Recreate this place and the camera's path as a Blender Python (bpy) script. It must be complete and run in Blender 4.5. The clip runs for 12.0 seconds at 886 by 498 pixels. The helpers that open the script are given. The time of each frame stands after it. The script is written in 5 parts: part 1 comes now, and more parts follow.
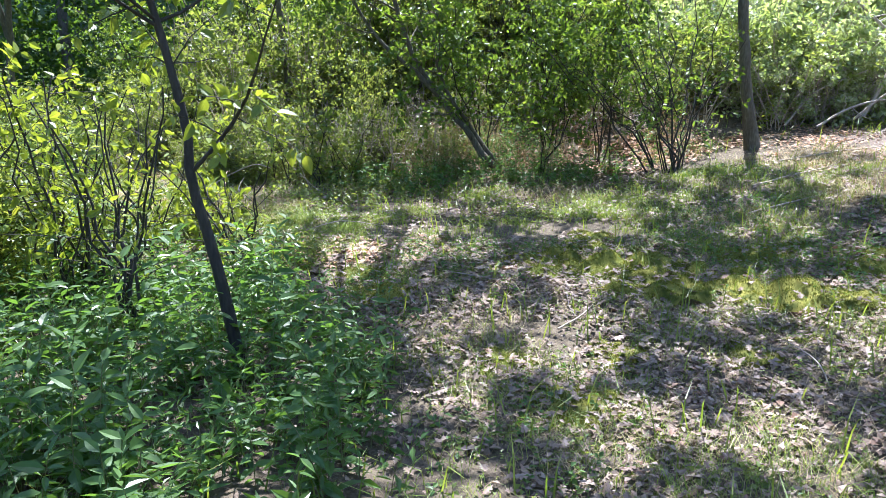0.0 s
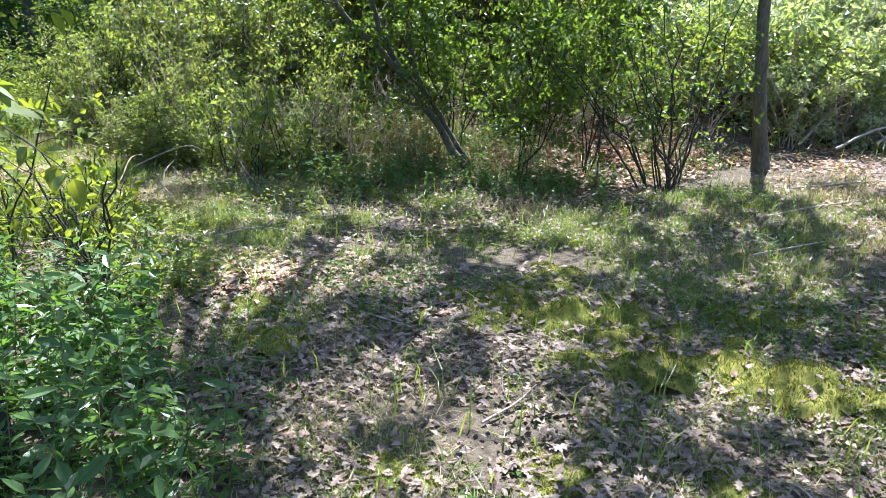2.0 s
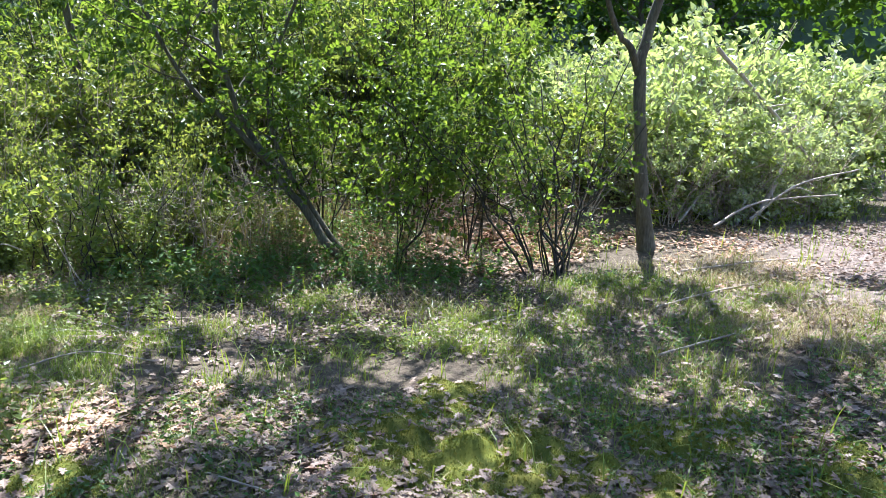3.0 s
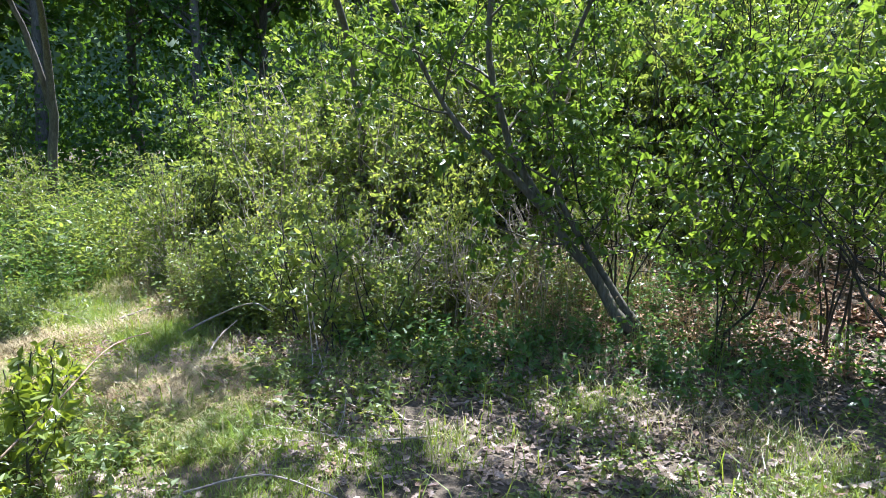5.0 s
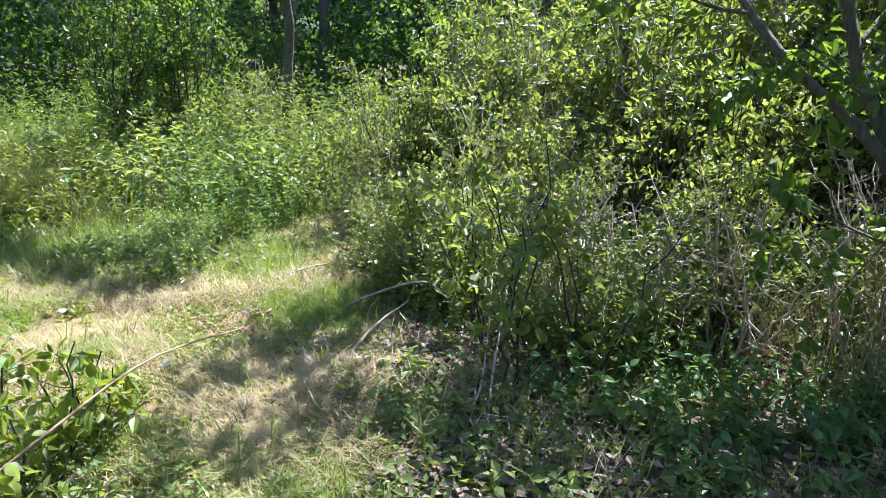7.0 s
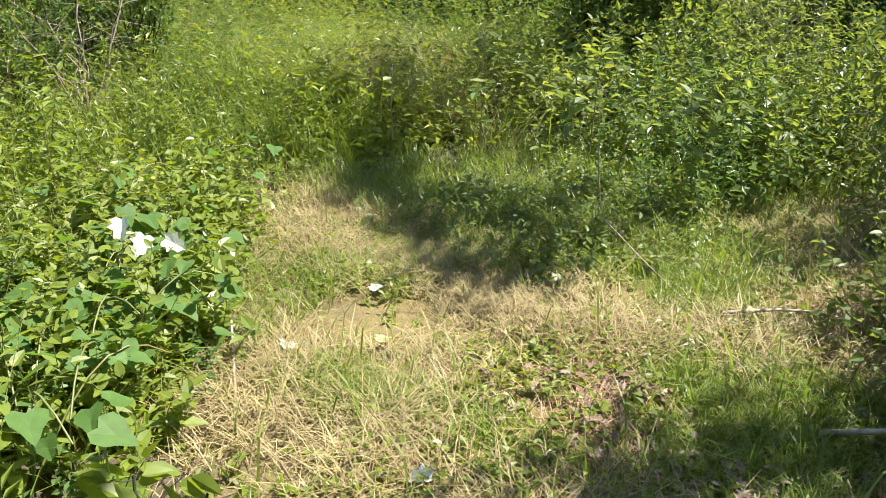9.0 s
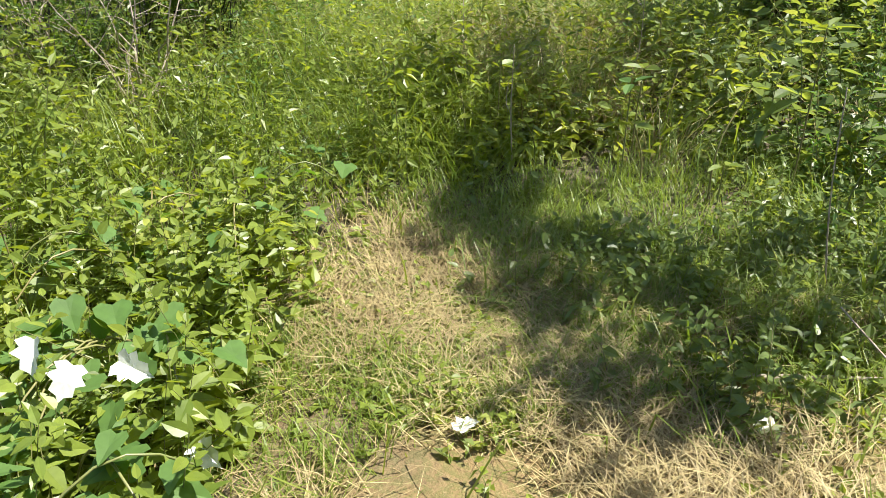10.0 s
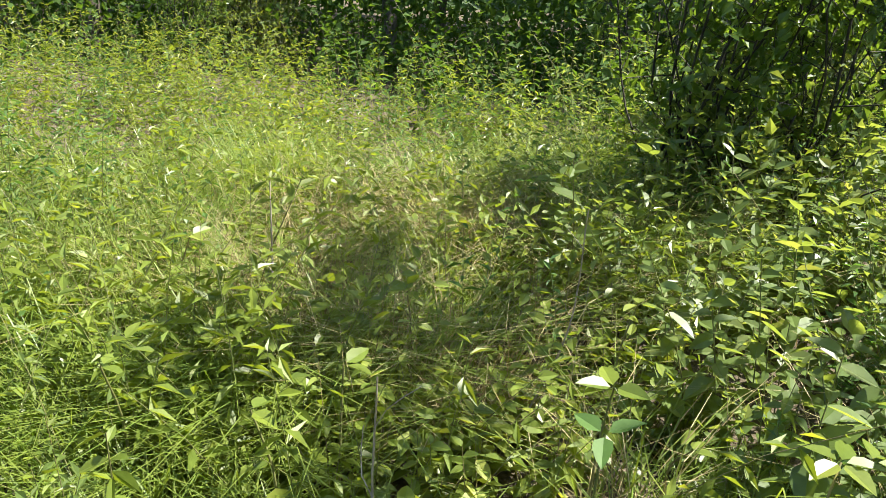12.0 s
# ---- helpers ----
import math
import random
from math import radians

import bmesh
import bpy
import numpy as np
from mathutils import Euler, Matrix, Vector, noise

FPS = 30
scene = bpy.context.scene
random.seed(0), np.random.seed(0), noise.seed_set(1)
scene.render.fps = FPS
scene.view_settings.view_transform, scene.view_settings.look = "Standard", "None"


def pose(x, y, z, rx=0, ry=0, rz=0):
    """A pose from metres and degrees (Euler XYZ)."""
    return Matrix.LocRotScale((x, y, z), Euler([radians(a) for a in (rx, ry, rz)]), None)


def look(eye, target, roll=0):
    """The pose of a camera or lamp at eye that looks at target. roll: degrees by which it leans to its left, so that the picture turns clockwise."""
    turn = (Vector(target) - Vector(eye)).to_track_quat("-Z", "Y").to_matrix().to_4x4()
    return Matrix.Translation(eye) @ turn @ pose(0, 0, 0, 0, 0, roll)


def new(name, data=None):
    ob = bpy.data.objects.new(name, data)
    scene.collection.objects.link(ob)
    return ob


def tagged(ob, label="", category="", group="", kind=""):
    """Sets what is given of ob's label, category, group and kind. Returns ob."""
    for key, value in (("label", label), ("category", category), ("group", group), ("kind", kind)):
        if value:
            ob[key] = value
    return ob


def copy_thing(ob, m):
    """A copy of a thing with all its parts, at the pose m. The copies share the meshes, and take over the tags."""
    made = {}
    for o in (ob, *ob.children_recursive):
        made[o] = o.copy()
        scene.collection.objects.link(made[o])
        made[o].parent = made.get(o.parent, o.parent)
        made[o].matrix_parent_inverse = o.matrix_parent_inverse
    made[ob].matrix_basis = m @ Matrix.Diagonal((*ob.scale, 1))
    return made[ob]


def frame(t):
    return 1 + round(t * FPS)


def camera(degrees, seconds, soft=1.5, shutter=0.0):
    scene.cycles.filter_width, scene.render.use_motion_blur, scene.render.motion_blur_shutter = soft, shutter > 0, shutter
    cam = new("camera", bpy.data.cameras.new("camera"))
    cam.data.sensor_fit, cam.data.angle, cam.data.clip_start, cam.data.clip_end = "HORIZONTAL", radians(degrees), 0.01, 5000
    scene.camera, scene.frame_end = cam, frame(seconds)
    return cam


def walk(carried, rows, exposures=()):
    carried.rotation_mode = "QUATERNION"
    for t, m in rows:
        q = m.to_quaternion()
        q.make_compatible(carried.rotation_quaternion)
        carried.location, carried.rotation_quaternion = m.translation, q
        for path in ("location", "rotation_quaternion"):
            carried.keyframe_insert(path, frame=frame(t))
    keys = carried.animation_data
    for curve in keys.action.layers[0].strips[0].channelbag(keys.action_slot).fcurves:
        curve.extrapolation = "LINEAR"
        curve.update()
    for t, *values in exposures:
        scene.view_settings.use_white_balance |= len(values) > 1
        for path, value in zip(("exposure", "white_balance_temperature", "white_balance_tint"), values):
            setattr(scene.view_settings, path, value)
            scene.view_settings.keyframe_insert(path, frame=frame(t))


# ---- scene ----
cam = camera(62.7, 12.0, 0.5)
PATH = [
    (0, (0.054, 0.104, 1.499), (0.035, 2.035, 0.981), -1.0),
    (0.5, (0.203, 0.264, 1.498), (0.332, 2.182, 0.947), -0.7),
    (1, (0.298, 0.583, 1.464), (0.561, 2.467, 0.849), 2.3),
    (1.5, (0.325, 0.912, 1.508), (0.485, 2.805, 0.885), 3.4),
    (1.7, (0.373, 1.063, 1.494), (0.452, 2.966, 0.883), 3.4),
    (2, (0.463, 1.254, 1.526), (0.454, 3.171, 0.956), 3.3),
    (2.5, (0.524, 1.603, 1.537), (0.688, 3.538, 1.058), 3.7),
    (3, (0.474, 2.027, 1.588), (0.798, 3.966, 1.219), 3.3),
    (3.5, (0.53, 2.295, 1.597), (0.62, 4.266, 1.275), 3.2),
    (3.7, (0.586, 2.465, 1.615), (0.543, 4.439, 1.298), 3.4),
    (5.3, (0.684, 3.941, 1.6), (0.057, 5.812, 1.271), 0.8),
    (5.5, (0.669, 4.108, 1.599), (-0.021, 5.954, 1.254), 1.2),
    (6, (0.537, 4.567, 1.611), (-0.291, 6.343, 1.209), 1.6),
    (6.5, (0.46, 5.1, 1.58), (-0.549, 6.76, 1.107), 1.6),
    (6.7, (0.411, 5.281, 1.572), (-0.678, 6.883, 1.076), 1.5),
    (8.3, (-0.691, 6.484, 1.469), (-2.32, 7.379, 0.731), 3.4),
    (8.5, (-0.86, 6.591, 1.427), (-2.546, 7.362, 0.679), 3.2),
    (9, (-1.296, 6.908, 1.297), (-3.091, 7.335, 0.526), 2.4),
    (9.5, (-1.843, 7.152, 1.273), (-3.664, 7.254, 0.453), 1.2),
    (10, (-2.47, 7.148, 1.215), (-4.266, 7.224, 0.338), 0.1),
    (10.1, (-2.583, 7.138, 1.236), (-4.378, 7.241, 0.358), 0.2),
    (10.5, (-2.994, 7.2, 1.271), (-4.798, 7.365, 0.422), 0.5),
    (11, (-3.48, 7.251, 1.377), (-5.298, 7.544, 0.596), 2.1),
    (11.5, (-3.934, 7.195, 1.44), (-5.748, 7.645, 0.728), 3.5),
    (12, (-4.327, 7.304, 1.395), (-6.124, 7.865, 0.718), 3.9),
]
walk(cam, [(t, look(eye, target, roll)) for t, eye, target, roll in PATH], [(0, 2.12, 5300, 20), (3.5, 1.98, 5350, 19), (6.5, 2.07, 5150, 22), (8.5, 1.66, 6150, 13), (10, 1.5, 6250, 13), (11, 1.62, 6250, 13), (12, 1.82, 6250, 12)])

# ---- light ----
SUN_HEIGHT, SUN_TURN = 63.0, 6.0
world = bpy.data.worlds.new("sky")
scene.world = world
world.use_nodes = True
sky = world.node_tree.nodes.new("ShaderNodeTexSky")
sky.sky_type, sky.sun_disc = "NISHITA", False
sky.sun_elevation, sky.sun_rotation = radians(SUN_HEIGHT), radians(SUN_TURN)
world.node_tree.links.new(sky.outputs[0], world.node_tree.nodes["Background"].inputs[0])
world.node_tree.nodes["Background"].inputs[1].default_value = 0.1
sun = new("sun", bpy.data.lights.new("sun", "SUN"))
sun.data.energy, sun.data.angle, sun.data.color = 5.0, radians(0.55), (1.0, 0.94, 0.82)
SUN_WAY = Vector((math.sin(radians(SUN_TURN)) * math.cos(radians(SUN_HEIGHT)), math.cos(radians(SUN_TURN)) * math.cos(radians(SUN_HEIGHT)), math.sin(radians(SUN_HEIGHT))))
sun.matrix_world = look(SUN_WAY * 30, (0, 0, 0))

rng = np.random.default_rng(7)


# ---- materials ----
def nodes_of(name):
    m = bpy.data.materials.new(name)
    m.use_nodes = True
    return m, m.node_tree.nodes, m.node_tree.links, m.node_tree.nodes["Principled BSDF"]


def ramp_of(nodes, colours):
    node = nodes.new("ShaderNodeValToRGB")
    r = node.color_ramp
    while len(r.elements) < len(colours):
        r.elements.new(0.5)
    for i, (e, c) in enumerate(zip(r.elements, colours)):
        e.position, e.color = i / (len(colours) - 1), (*c, 1)
    return node


def leaf_material(name, colours, through_light=0.42, glow=(2.0, 2.0, 0.7), rough=0.4, gloss=0.42, drift_size=1.7):
    """A leaf: hue by piece, blotches, sheen, and light that comes through it."""
    m, n, l, b = nodes_of(name)
    geo, info, add, fract = n.new("ShaderNodeNewGeometry"), n.new("ShaderNodeObjectInfo"), n.new("ShaderNodeMath"), n.new("ShaderNodeMath")
    fract.operation = "FRACT"
    l.new(geo.outputs["Random Per Island"], add.inputs[0])
    l.new(info.outputs["Random"], add.inputs[1])
    l.new(add.outputs[0], fract.inputs[0])
    drift, stir = n.new("ShaderNodeTexNoise"), n.new("ShaderNodeMath")
    drift.inputs["Scale"].default_value = drift_size
    l.new(geo.outputs["Position"], drift.inputs["Vector"])
    stir.operation, stir.inputs[1].default_value = "MULTIPLY_ADD", 0.55
    l.new(fract.outputs[0], stir.inputs[0])
    shift = n.new("ShaderNodeMapRange")
    shift.inputs["From Min"].default_value, shift.inputs["From Max"].default_value, shift.inputs["To Max"].default_value = 0.3, 0.7, 0.45
    l.new(drift.outputs[0], shift.inputs[0])
    l.new(shift.outputs[0], stir.inputs[2])
    ramp = ramp_of(n, colours)
    l.new(stir.outputs[0], ramp.inputs[0])
    blot = n.new("ShaderNodeTexNoise")
    blot.inputs["Scale"].default_value, blot.inputs["Detail"].default_value = 28, 3
    coord = n.new("ShaderNodeTexCoord")
    l.new(coord.outputs["Object"], blot.inputs["Vector"])
    shade = n.new("ShaderNodeMapRange")
    shade.inputs["To Min"].default_value, shade.inputs["To Max"].default_value = 0.65, 1.35
    l.new(blot.outputs[0], shade.inputs[0])
    mul = n.new("ShaderNodeVectorMath")
    mul.operation = "SCALE"
    l.new(ramp.outputs[0], mul.inputs[0])
    l.new(shade.outputs[0], mul.inputs["Scale"])
    l.new(mul.outputs[0], b.inputs["Base Color"])
    b.inputs["Roughness"].default_value, b.inputs["Specular IOR Level"].default_value = rough, gloss
    if through_light:
        tint = n.new("ShaderNodeVectorMath")
        tint.operation = "MULTIPLY"
        tint.inputs[1].default_value = glow
        l.new(mul.outputs[0], tint.inputs[0])
        tl, mix = n.new("ShaderNodeBsdfTranslucent"), n.new("ShaderNodeMixShader")
        l.new(tint.outputs[0], tl.inputs[0])
        mix.inputs[0].default_value = through_light
        l.new(b.outputs[0], mix.inputs[1])
        l.new(tl.outputs[0], mix.inputs[2])
        l.new(mix.outputs[0], n["Material Output"].inputs[0])
    return m


def rough_material(name, colours, scale, stretch=(1, 1, 1), rough=0.85, bump=0.4):
    """Bark, dead wood or soil: two scales of noise, with relief."""
    m, n, l, b = nodes_of(name)
    coord, place = n.new("ShaderNodeTexCoord"), n.new("ShaderNodeMapping")
    place.inputs["Scale"].default_value = stretch
    l.new(coord.outputs["Object"], place.inputs[0])
    fine, broad = n.new("ShaderNodeTexNoise"), n.new("ShaderNodeTexNoise")
    for t, s in ((fine, scale), (broad, scale * 0.13)):
        t.inputs["Scale"].default_value, t.inputs["Detail"].default_value = s, 6
        l.new(place.outputs[0], t.inputs["Vector"])
    mix = n.new("ShaderNodeMath")
    mix.operation = "MULTIPLY_ADD"
    mix.inputs[1].default_value = 0.55
    l.new(fine.outputs[0], mix.inputs[0])
    half = n.new("ShaderNodeMath")
    half.operation = "MULTIPLY"
    half.inputs[1].default_value = 0.45
    l.new(broad.outputs[0], half.inputs[0])
    l.new(half.outputs[0], mix.inputs[2])
    stretch_out = n.new("ShaderNodeMapRange")
    stretch_out.inputs["From Min"].default_value, stretch_out.inputs["From Max"].default_value = 0.3, 0.7
    l.new(mix.outputs[0], stretch_out.inputs[0])
    ramp = ramp_of(n, colours)
    l.new(stretch_out.outputs[0], ramp.inputs[0])
    l.new(ramp.outputs[0], b.inputs["Base Color"])
    b.inputs["Roughness"].default_value = rough
    bp = n.new("ShaderNodeBump")
    bp.inputs["Strength"].default_value, bp.inputs["Distance"].default_value = bump, 0.01
    l.new(fine.outputs[0], bp.inputs["Height"])
    l.new(bp.outputs[0], b.inputs["Normal"])
    return m


WEED = leaf_material("weed_leaf", [(0.055, 0.115, 0.028), (0.085, 0.155, 0.038), (0.07, 0.135, 0.038), (0.125, 0.19, 0.045)])
BRIGHT = leaf_material("meadow_leaf", [(0.08, 0.13, 0.02), (0.18, 0.23, 0.035), (0.12, 0.17, 0.028), (0.3, 0.33, 0.065)], 0.42, (2.2, 2.0, 0.6))
# SHRUB and DARK: sunlit and shaded growth, the difference put into colour
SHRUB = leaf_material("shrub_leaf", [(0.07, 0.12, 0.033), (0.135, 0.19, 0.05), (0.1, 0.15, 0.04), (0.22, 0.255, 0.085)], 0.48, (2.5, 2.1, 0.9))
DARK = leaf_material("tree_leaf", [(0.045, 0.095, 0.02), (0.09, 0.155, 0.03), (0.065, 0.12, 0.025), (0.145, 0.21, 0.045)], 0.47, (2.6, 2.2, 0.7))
# pale leaves, lightened further to carry the sun's glare on the brush
SILVER = leaf_material("pale_leaf", [(0.17, 0.22, 0.09), (0.26, 0.31, 0.14), (0.42, 0.45, 0.3), (0.2, 0.26, 0.11)], 0.38, (1.6, 1.7, 0.7), 0.26, 0.7)
WOODS = leaf_material("woods_leaf", [(0.04, 0.08, 0.018), (0.06, 0.11, 0.025), (0.05, 0.1, 0.022)], 0.4, (2.2, 2.1, 0.5), 0.6, 0.1)
VINE = leaf_material("vine_leaf", [(0.07, 0.14, 0.03), (0.1, 0.18, 0.045), (0.09, 0.16, 0.045)], 0.4, (1.9, 1.9, 0.4), 0.55, 0.25)
WHITE = leaf_material("white_underside", [(0.62, 0.66, 0.58), (0.72, 0.74, 0.66)], 0.15, (1, 1, 1), 0.6, 0.3)
LITTER = leaf_material("dead_leaf", [(0.08, 0.057, 0.036), (0.23, 0.17, 0.115), (0.12, 0.085, 0.058), (0.31, 0.24, 0.18), (0.17, 0.1, 0.062), (0.22, 0.17, 0.13)], 0.12, (1.1, 0.95, 0.8), 0.55, 0.35)
RUSSET = leaf_material("russet_leaf", [(0.22, 0.12, 0.06), (0.38, 0.23, 0.13), (0.46, 0.32, 0.2), (0.28, 0.19, 0.11)], 0.15, (1.1, 0.9, 0.7), 0.6, 0.3)
GRASS = leaf_material("grass_blade", [(0.08, 0.135, 0.025), (0.13, 0.19, 0.03), (0.19, 0.23, 0.045), (0.11, 0.17, 0.035)], 0.38)
STRAW = leaf_material("straw_blade", [(0.18, 0.125, 0.06), (0.35, 0.29, 0.135), (0.24, 0.18, 0.085), (0.46, 0.4, 0.19), (0.27, 0.22, 0.1)], 0.2, (1.1, 1, 0.7), 0.55, 0.35)
MOSS = leaf_material("moss_frond", [(0.042, 0.064, 0.012), (0.14, 0.155, 0.022), (0.08, 0.1, 0.016), (0.27, 0.255, 0.05), (0.11, 0.13, 0.02)], 0.25, (1.5, 1.5, 0.4), 0.8, 0.15, 9.0)
STALK = leaf_material("green_stalk", [(0.09, 0.12, 0.035), (0.16, 0.17, 0.06), (0.2, 0.16, 0.07)], 0)
DEAD = rough_material("dead_twig", [(0.16, 0.12, 0.09), (0.34, 0.28, 0.22), (0.5, 0.43, 0.36)], 40)
BARK = rough_material("grey_brown_bark", [(0.04, 0.035, 0.022), (0.1, 0.088, 0.06), (0.18, 0.165, 0.12)], 60, (1, 1, 0.25), bump=0.9)
DARK_BARK = rough_material("dark_bark", [(0.016, 0.014, 0.011), (0.04, 0.035, 0.027), (0.075, 0.068, 0.052)], 60, (1, 1, 0.25), bump=0.8)
CANE = rough_material("brown_cane", [(0.16, 0.1, 0.06), (0.27, 0.18, 0.11), (0.38, 0.28, 0.19)], 40)
PALE_WOOD = rough_material("weathered_wood", [(0.2, 0.17, 0.13), (0.36, 0.31, 0.25), (0.5, 0.45, 0.38)], 30, (1, 1, 1))


def ground_material():
    """Soil, trodden sand and mown straw, laid out by the three channels of the sheet's cover."""
    m, n, l, b = nodes_of("woodland_soil")
    cover, split = n.new("ShaderNodeVertexColor"), n.new("ShaderNodeSeparateColor")
    cover.layer_name = "cover"
    l.new(cover.outputs[0], split.inputs[0])
    coord = n.new("ShaderNodeTexCoord")

    def layer(colours, scale):
        t = n.new("ShaderNodeTexNoise")
        t.inputs["Scale"].default_value, t.inputs["Detail"].default_value, t.inputs["Roughness"].default_value = scale, 8, 0.7
        l.new(coord.outputs["Object"], t.inputs["Vector"])
        mr = n.new("ShaderNodeMapRange")
        mr.inputs["From Min"].default_value, mr.inputs["From Max"].default_value = 0.3, 0.7
        l.new(t.outputs[0], mr.inputs[0])
        r = ramp_of(n, colours)
        l.new(mr.outputs[0], r.inputs[0])
        return r, t

    soil, relief = layer([(0.03, 0.026, 0.016), (0.075, 0.06, 0.04), (0.13, 0.105, 0.07), (0.075, 0.085, 0.035)], 26)
    sand, _ = layer([(0.09, 0.068, 0.05), (0.18, 0.14, 0.11), (0.27, 0.22, 0.18)], 14)
    straw, _ = layer([(0.07, 0.055, 0.025), (0.24, 0.17, 0.08), (0.14, 0.13, 0.045), (0.34, 0.26, 0.13)], 42)
    last = soil
    for top, channel in ((sand, 0), (straw, 1)):
        mix = n.new("ShaderNodeMix")
        mix.data_type = "RGBA"
        l.new(split.outputs[channel], mix.inputs["Factor"])
        l.new(last.outputs["Color"] if last is soil else last.outputs["Result"], mix.inputs["A"])
        l.new(top.outputs["Color"], mix.inputs["B"])
        last = mix
    l.new(last.outputs["Result"], b.inputs["Base Color"])
    b.inputs["Roughness"].default_value, b.inputs["Specular IOR Level"].default_value = 0.95, 0.2
    bp = n.new("ShaderNodeBump")
    bp.inputs["Strength"].default_value, bp.inputs["Distance"].default_value = 0.8, 0.03
    l.new(relief.outputs[0], bp.inputs["Height"])
    l.new(bp.outputs[0], b.inputs["Normal"])
    return m


SOIL = ground_material()


# ---- geometry helpers ----
def unit(a):
    return a / np.maximum(np.linalg.norm(a, axis=-1, keepdims=True), 1e-9)


def smooth(a, b, x):
    t = np.clip((x - a) / (b - a), 0, 1)
    return t * t * (3 - 2 * t)


def wave(x, y, f, seed):
    return np.sin(f * x + 1.7 * seed + 1.3 * np.sin(0.7 * f * y + seed)) * np.cos(0.9 * f * y - seed + 1.1 * np.sin(0.8 * f * x - seed))


def ground_height(x, y):
    x, y = np.asarray(x, float), np.asarray(y, float)
    h = 0.46 * smooth(1.3, 5.2, x + 0.12 * (y - 6)) + 0.16 * smooth(8.8, 11.5, y) * smooth(-6, 0, -np.abs(x + 2))
    h = h + 0.12 * smooth(4.5, 9, -x) + 0.025 * wave(x, y, 1.6, 1) + 0.014 * wave(x, y, 5.2, 2) + 0.006 * wave(x, y, 13, 3)
    h = h + 0.4 * smooth(8.9, 10.9, y) * smooth(-1.8, -0.4, x) * smooth(5.2, 3.4, x)
    return h + 0.5 * wave(x, y, 0.05, 4) * smooth(25, 90, np.hypot(x, y - 6))


def on_ground(xy, lift=0.0):
    return np.column_stack((xy, ground_height(xy[:, 0], xy[:, 1]) + lift))


def mesh_of(name, pieces):
    """pieces: (verts, tris, material, smooth)."""
    me = bpy.data.meshes.new(name)
    verts, tris, which, soft, base = [], [], [], [], 0
    for i, (v, t, mat, s) in enumerate(pieces):
        verts.append(v), tris.append(t + base), which.append(np.full(len(t), i)), soft.append(np.full(len(t), s))
        base += len(v)
        me.materials.append(mat)
    v, t = np.concatenate(verts), np.concatenate(tris).astype(np.int32)
    me.vertices.add(len(v)), me.loops.add(3 * len(t)), me.polygons.add(len(t))
    me.vertices.foreach_set("co", v.astype(np.float32).ravel())
    me.loops.foreach_set("vertex_index", t.ravel())
    me.polygons.foreach_set("loop_start", np.arange(len(t), dtype=np.int32) * 3)
    me.polygons.foreach_set("material_index", np.concatenate(which).astype(np.int32))
    me.polygons.foreach_set("use_smooth", np.concatenate(soft).astype(bool))
    me.update(calc_edges=True)
    return me


def part(name, pieces, parent, label=""):
    ob = new(name, mesh_of(name, pieces))
    ob.parent = parent
    return tagged(ob, label)


def thing(name, label, category, group="", kind="", at=(0, 0, 0)):
    ob = new(name)
    ob.location = at
    ob.empty_display_size = 0.1
    return tagged(ob, label, category, group, kind)


def stuff(name, pieces, label, category):
    return tagged(new(name, mesh_of(name, pieces)), label, category, "", "stuff")


def outline_leaf(half, fold, sag):
    """A leaf from its right half-outline (x, y), folded at the midrib; tip at y = 1."""
    k = len(half)
    v = [(0, 0, 0)] + [(x, y, fold * x - sag * y * y) for x, y in half] + [(-x, y, fold * x - sag * y * y) for x, y in half] + [(0, 1, -sag)] + [(0, 0.45, -0.03 - sag * 0.2)]
    right, left, tip, mid = list(range(1, k + 1)), list(range(k + 1, 2 * k + 1)), 2 * k + 1, 2 * k + 2
    f, run = [], [0] + right + [tip]
    f += [(a, b, mid) for a, b in zip(run, run[1:])]
    run = [0] + left + [tip]
    f += [(b, a, mid) for a, b in zip(run, run[1:])]
    return np.array(v, float), np.array(f)


LANCE = outline_leaf([(0.15, 0.32), (0.12, 0.66)], 0.35, 0.18)
OVATE = outline_leaf([(0.24, 0.2), (0.27, 0.45), (0.15, 0.78)], 0.3, 0.14)
HEART = outline_leaf([(0.25, -0.12), (0.47, 0.1), (0.43, 0.4), (0.24, 0.62), (0.13, 0.84)], 0.16, 0.16)
LOBED = outline_leaf([(0.05, 0.14), (0.2, 0.22), (0.1, 0.34), (0.34, 0.46), (0.13, 0.58), (0.27, 0.72), (0.09, 0.8)], 0.22, 0.1)


def kite(half, at, fold, sag):
    """A small folded leaf of two faces."""
    v = [(0, 0, 0), (half, at, fold * half), (0, 1, -sag), (-half, at, fold * half)]
    return np.array(v, float), np.array([(0, 1, 2), (0, 2, 3)])


SLIM, BROAD, SMALL, FLAT = kite(0.15, 0.42, 0.5, 0.14), kite(0.31, 0.42, 0.4, 0.1), kite(0.3, 0.45, 0.4, 0.08), kite(0.3, 0.45, 0.2, 0.05)


def basis(way, up):
    y = unit(way)
    x = unit(np.cross(y, up))
    return x, y, np.cross(x, y)


def leaves(shape, at, way, up, size, wide=1.0):
    v, f = shape
    x, y, z = basis(way, up)
    s = np.broadcast_to(np.asarray(size, float), (len(at),))[:, None, None]
    p = at[:, None] + s * (wide * v[None, :, :1] * x[:, None] + v[None, :, 1:2] * y[:, None] + v[None, :, 2:] * z[:, None])
    return p.reshape(-1, 3), (f[None] + (np.arange(len(at)) * len(v))[:, None, None]).reshape(-1, 3)


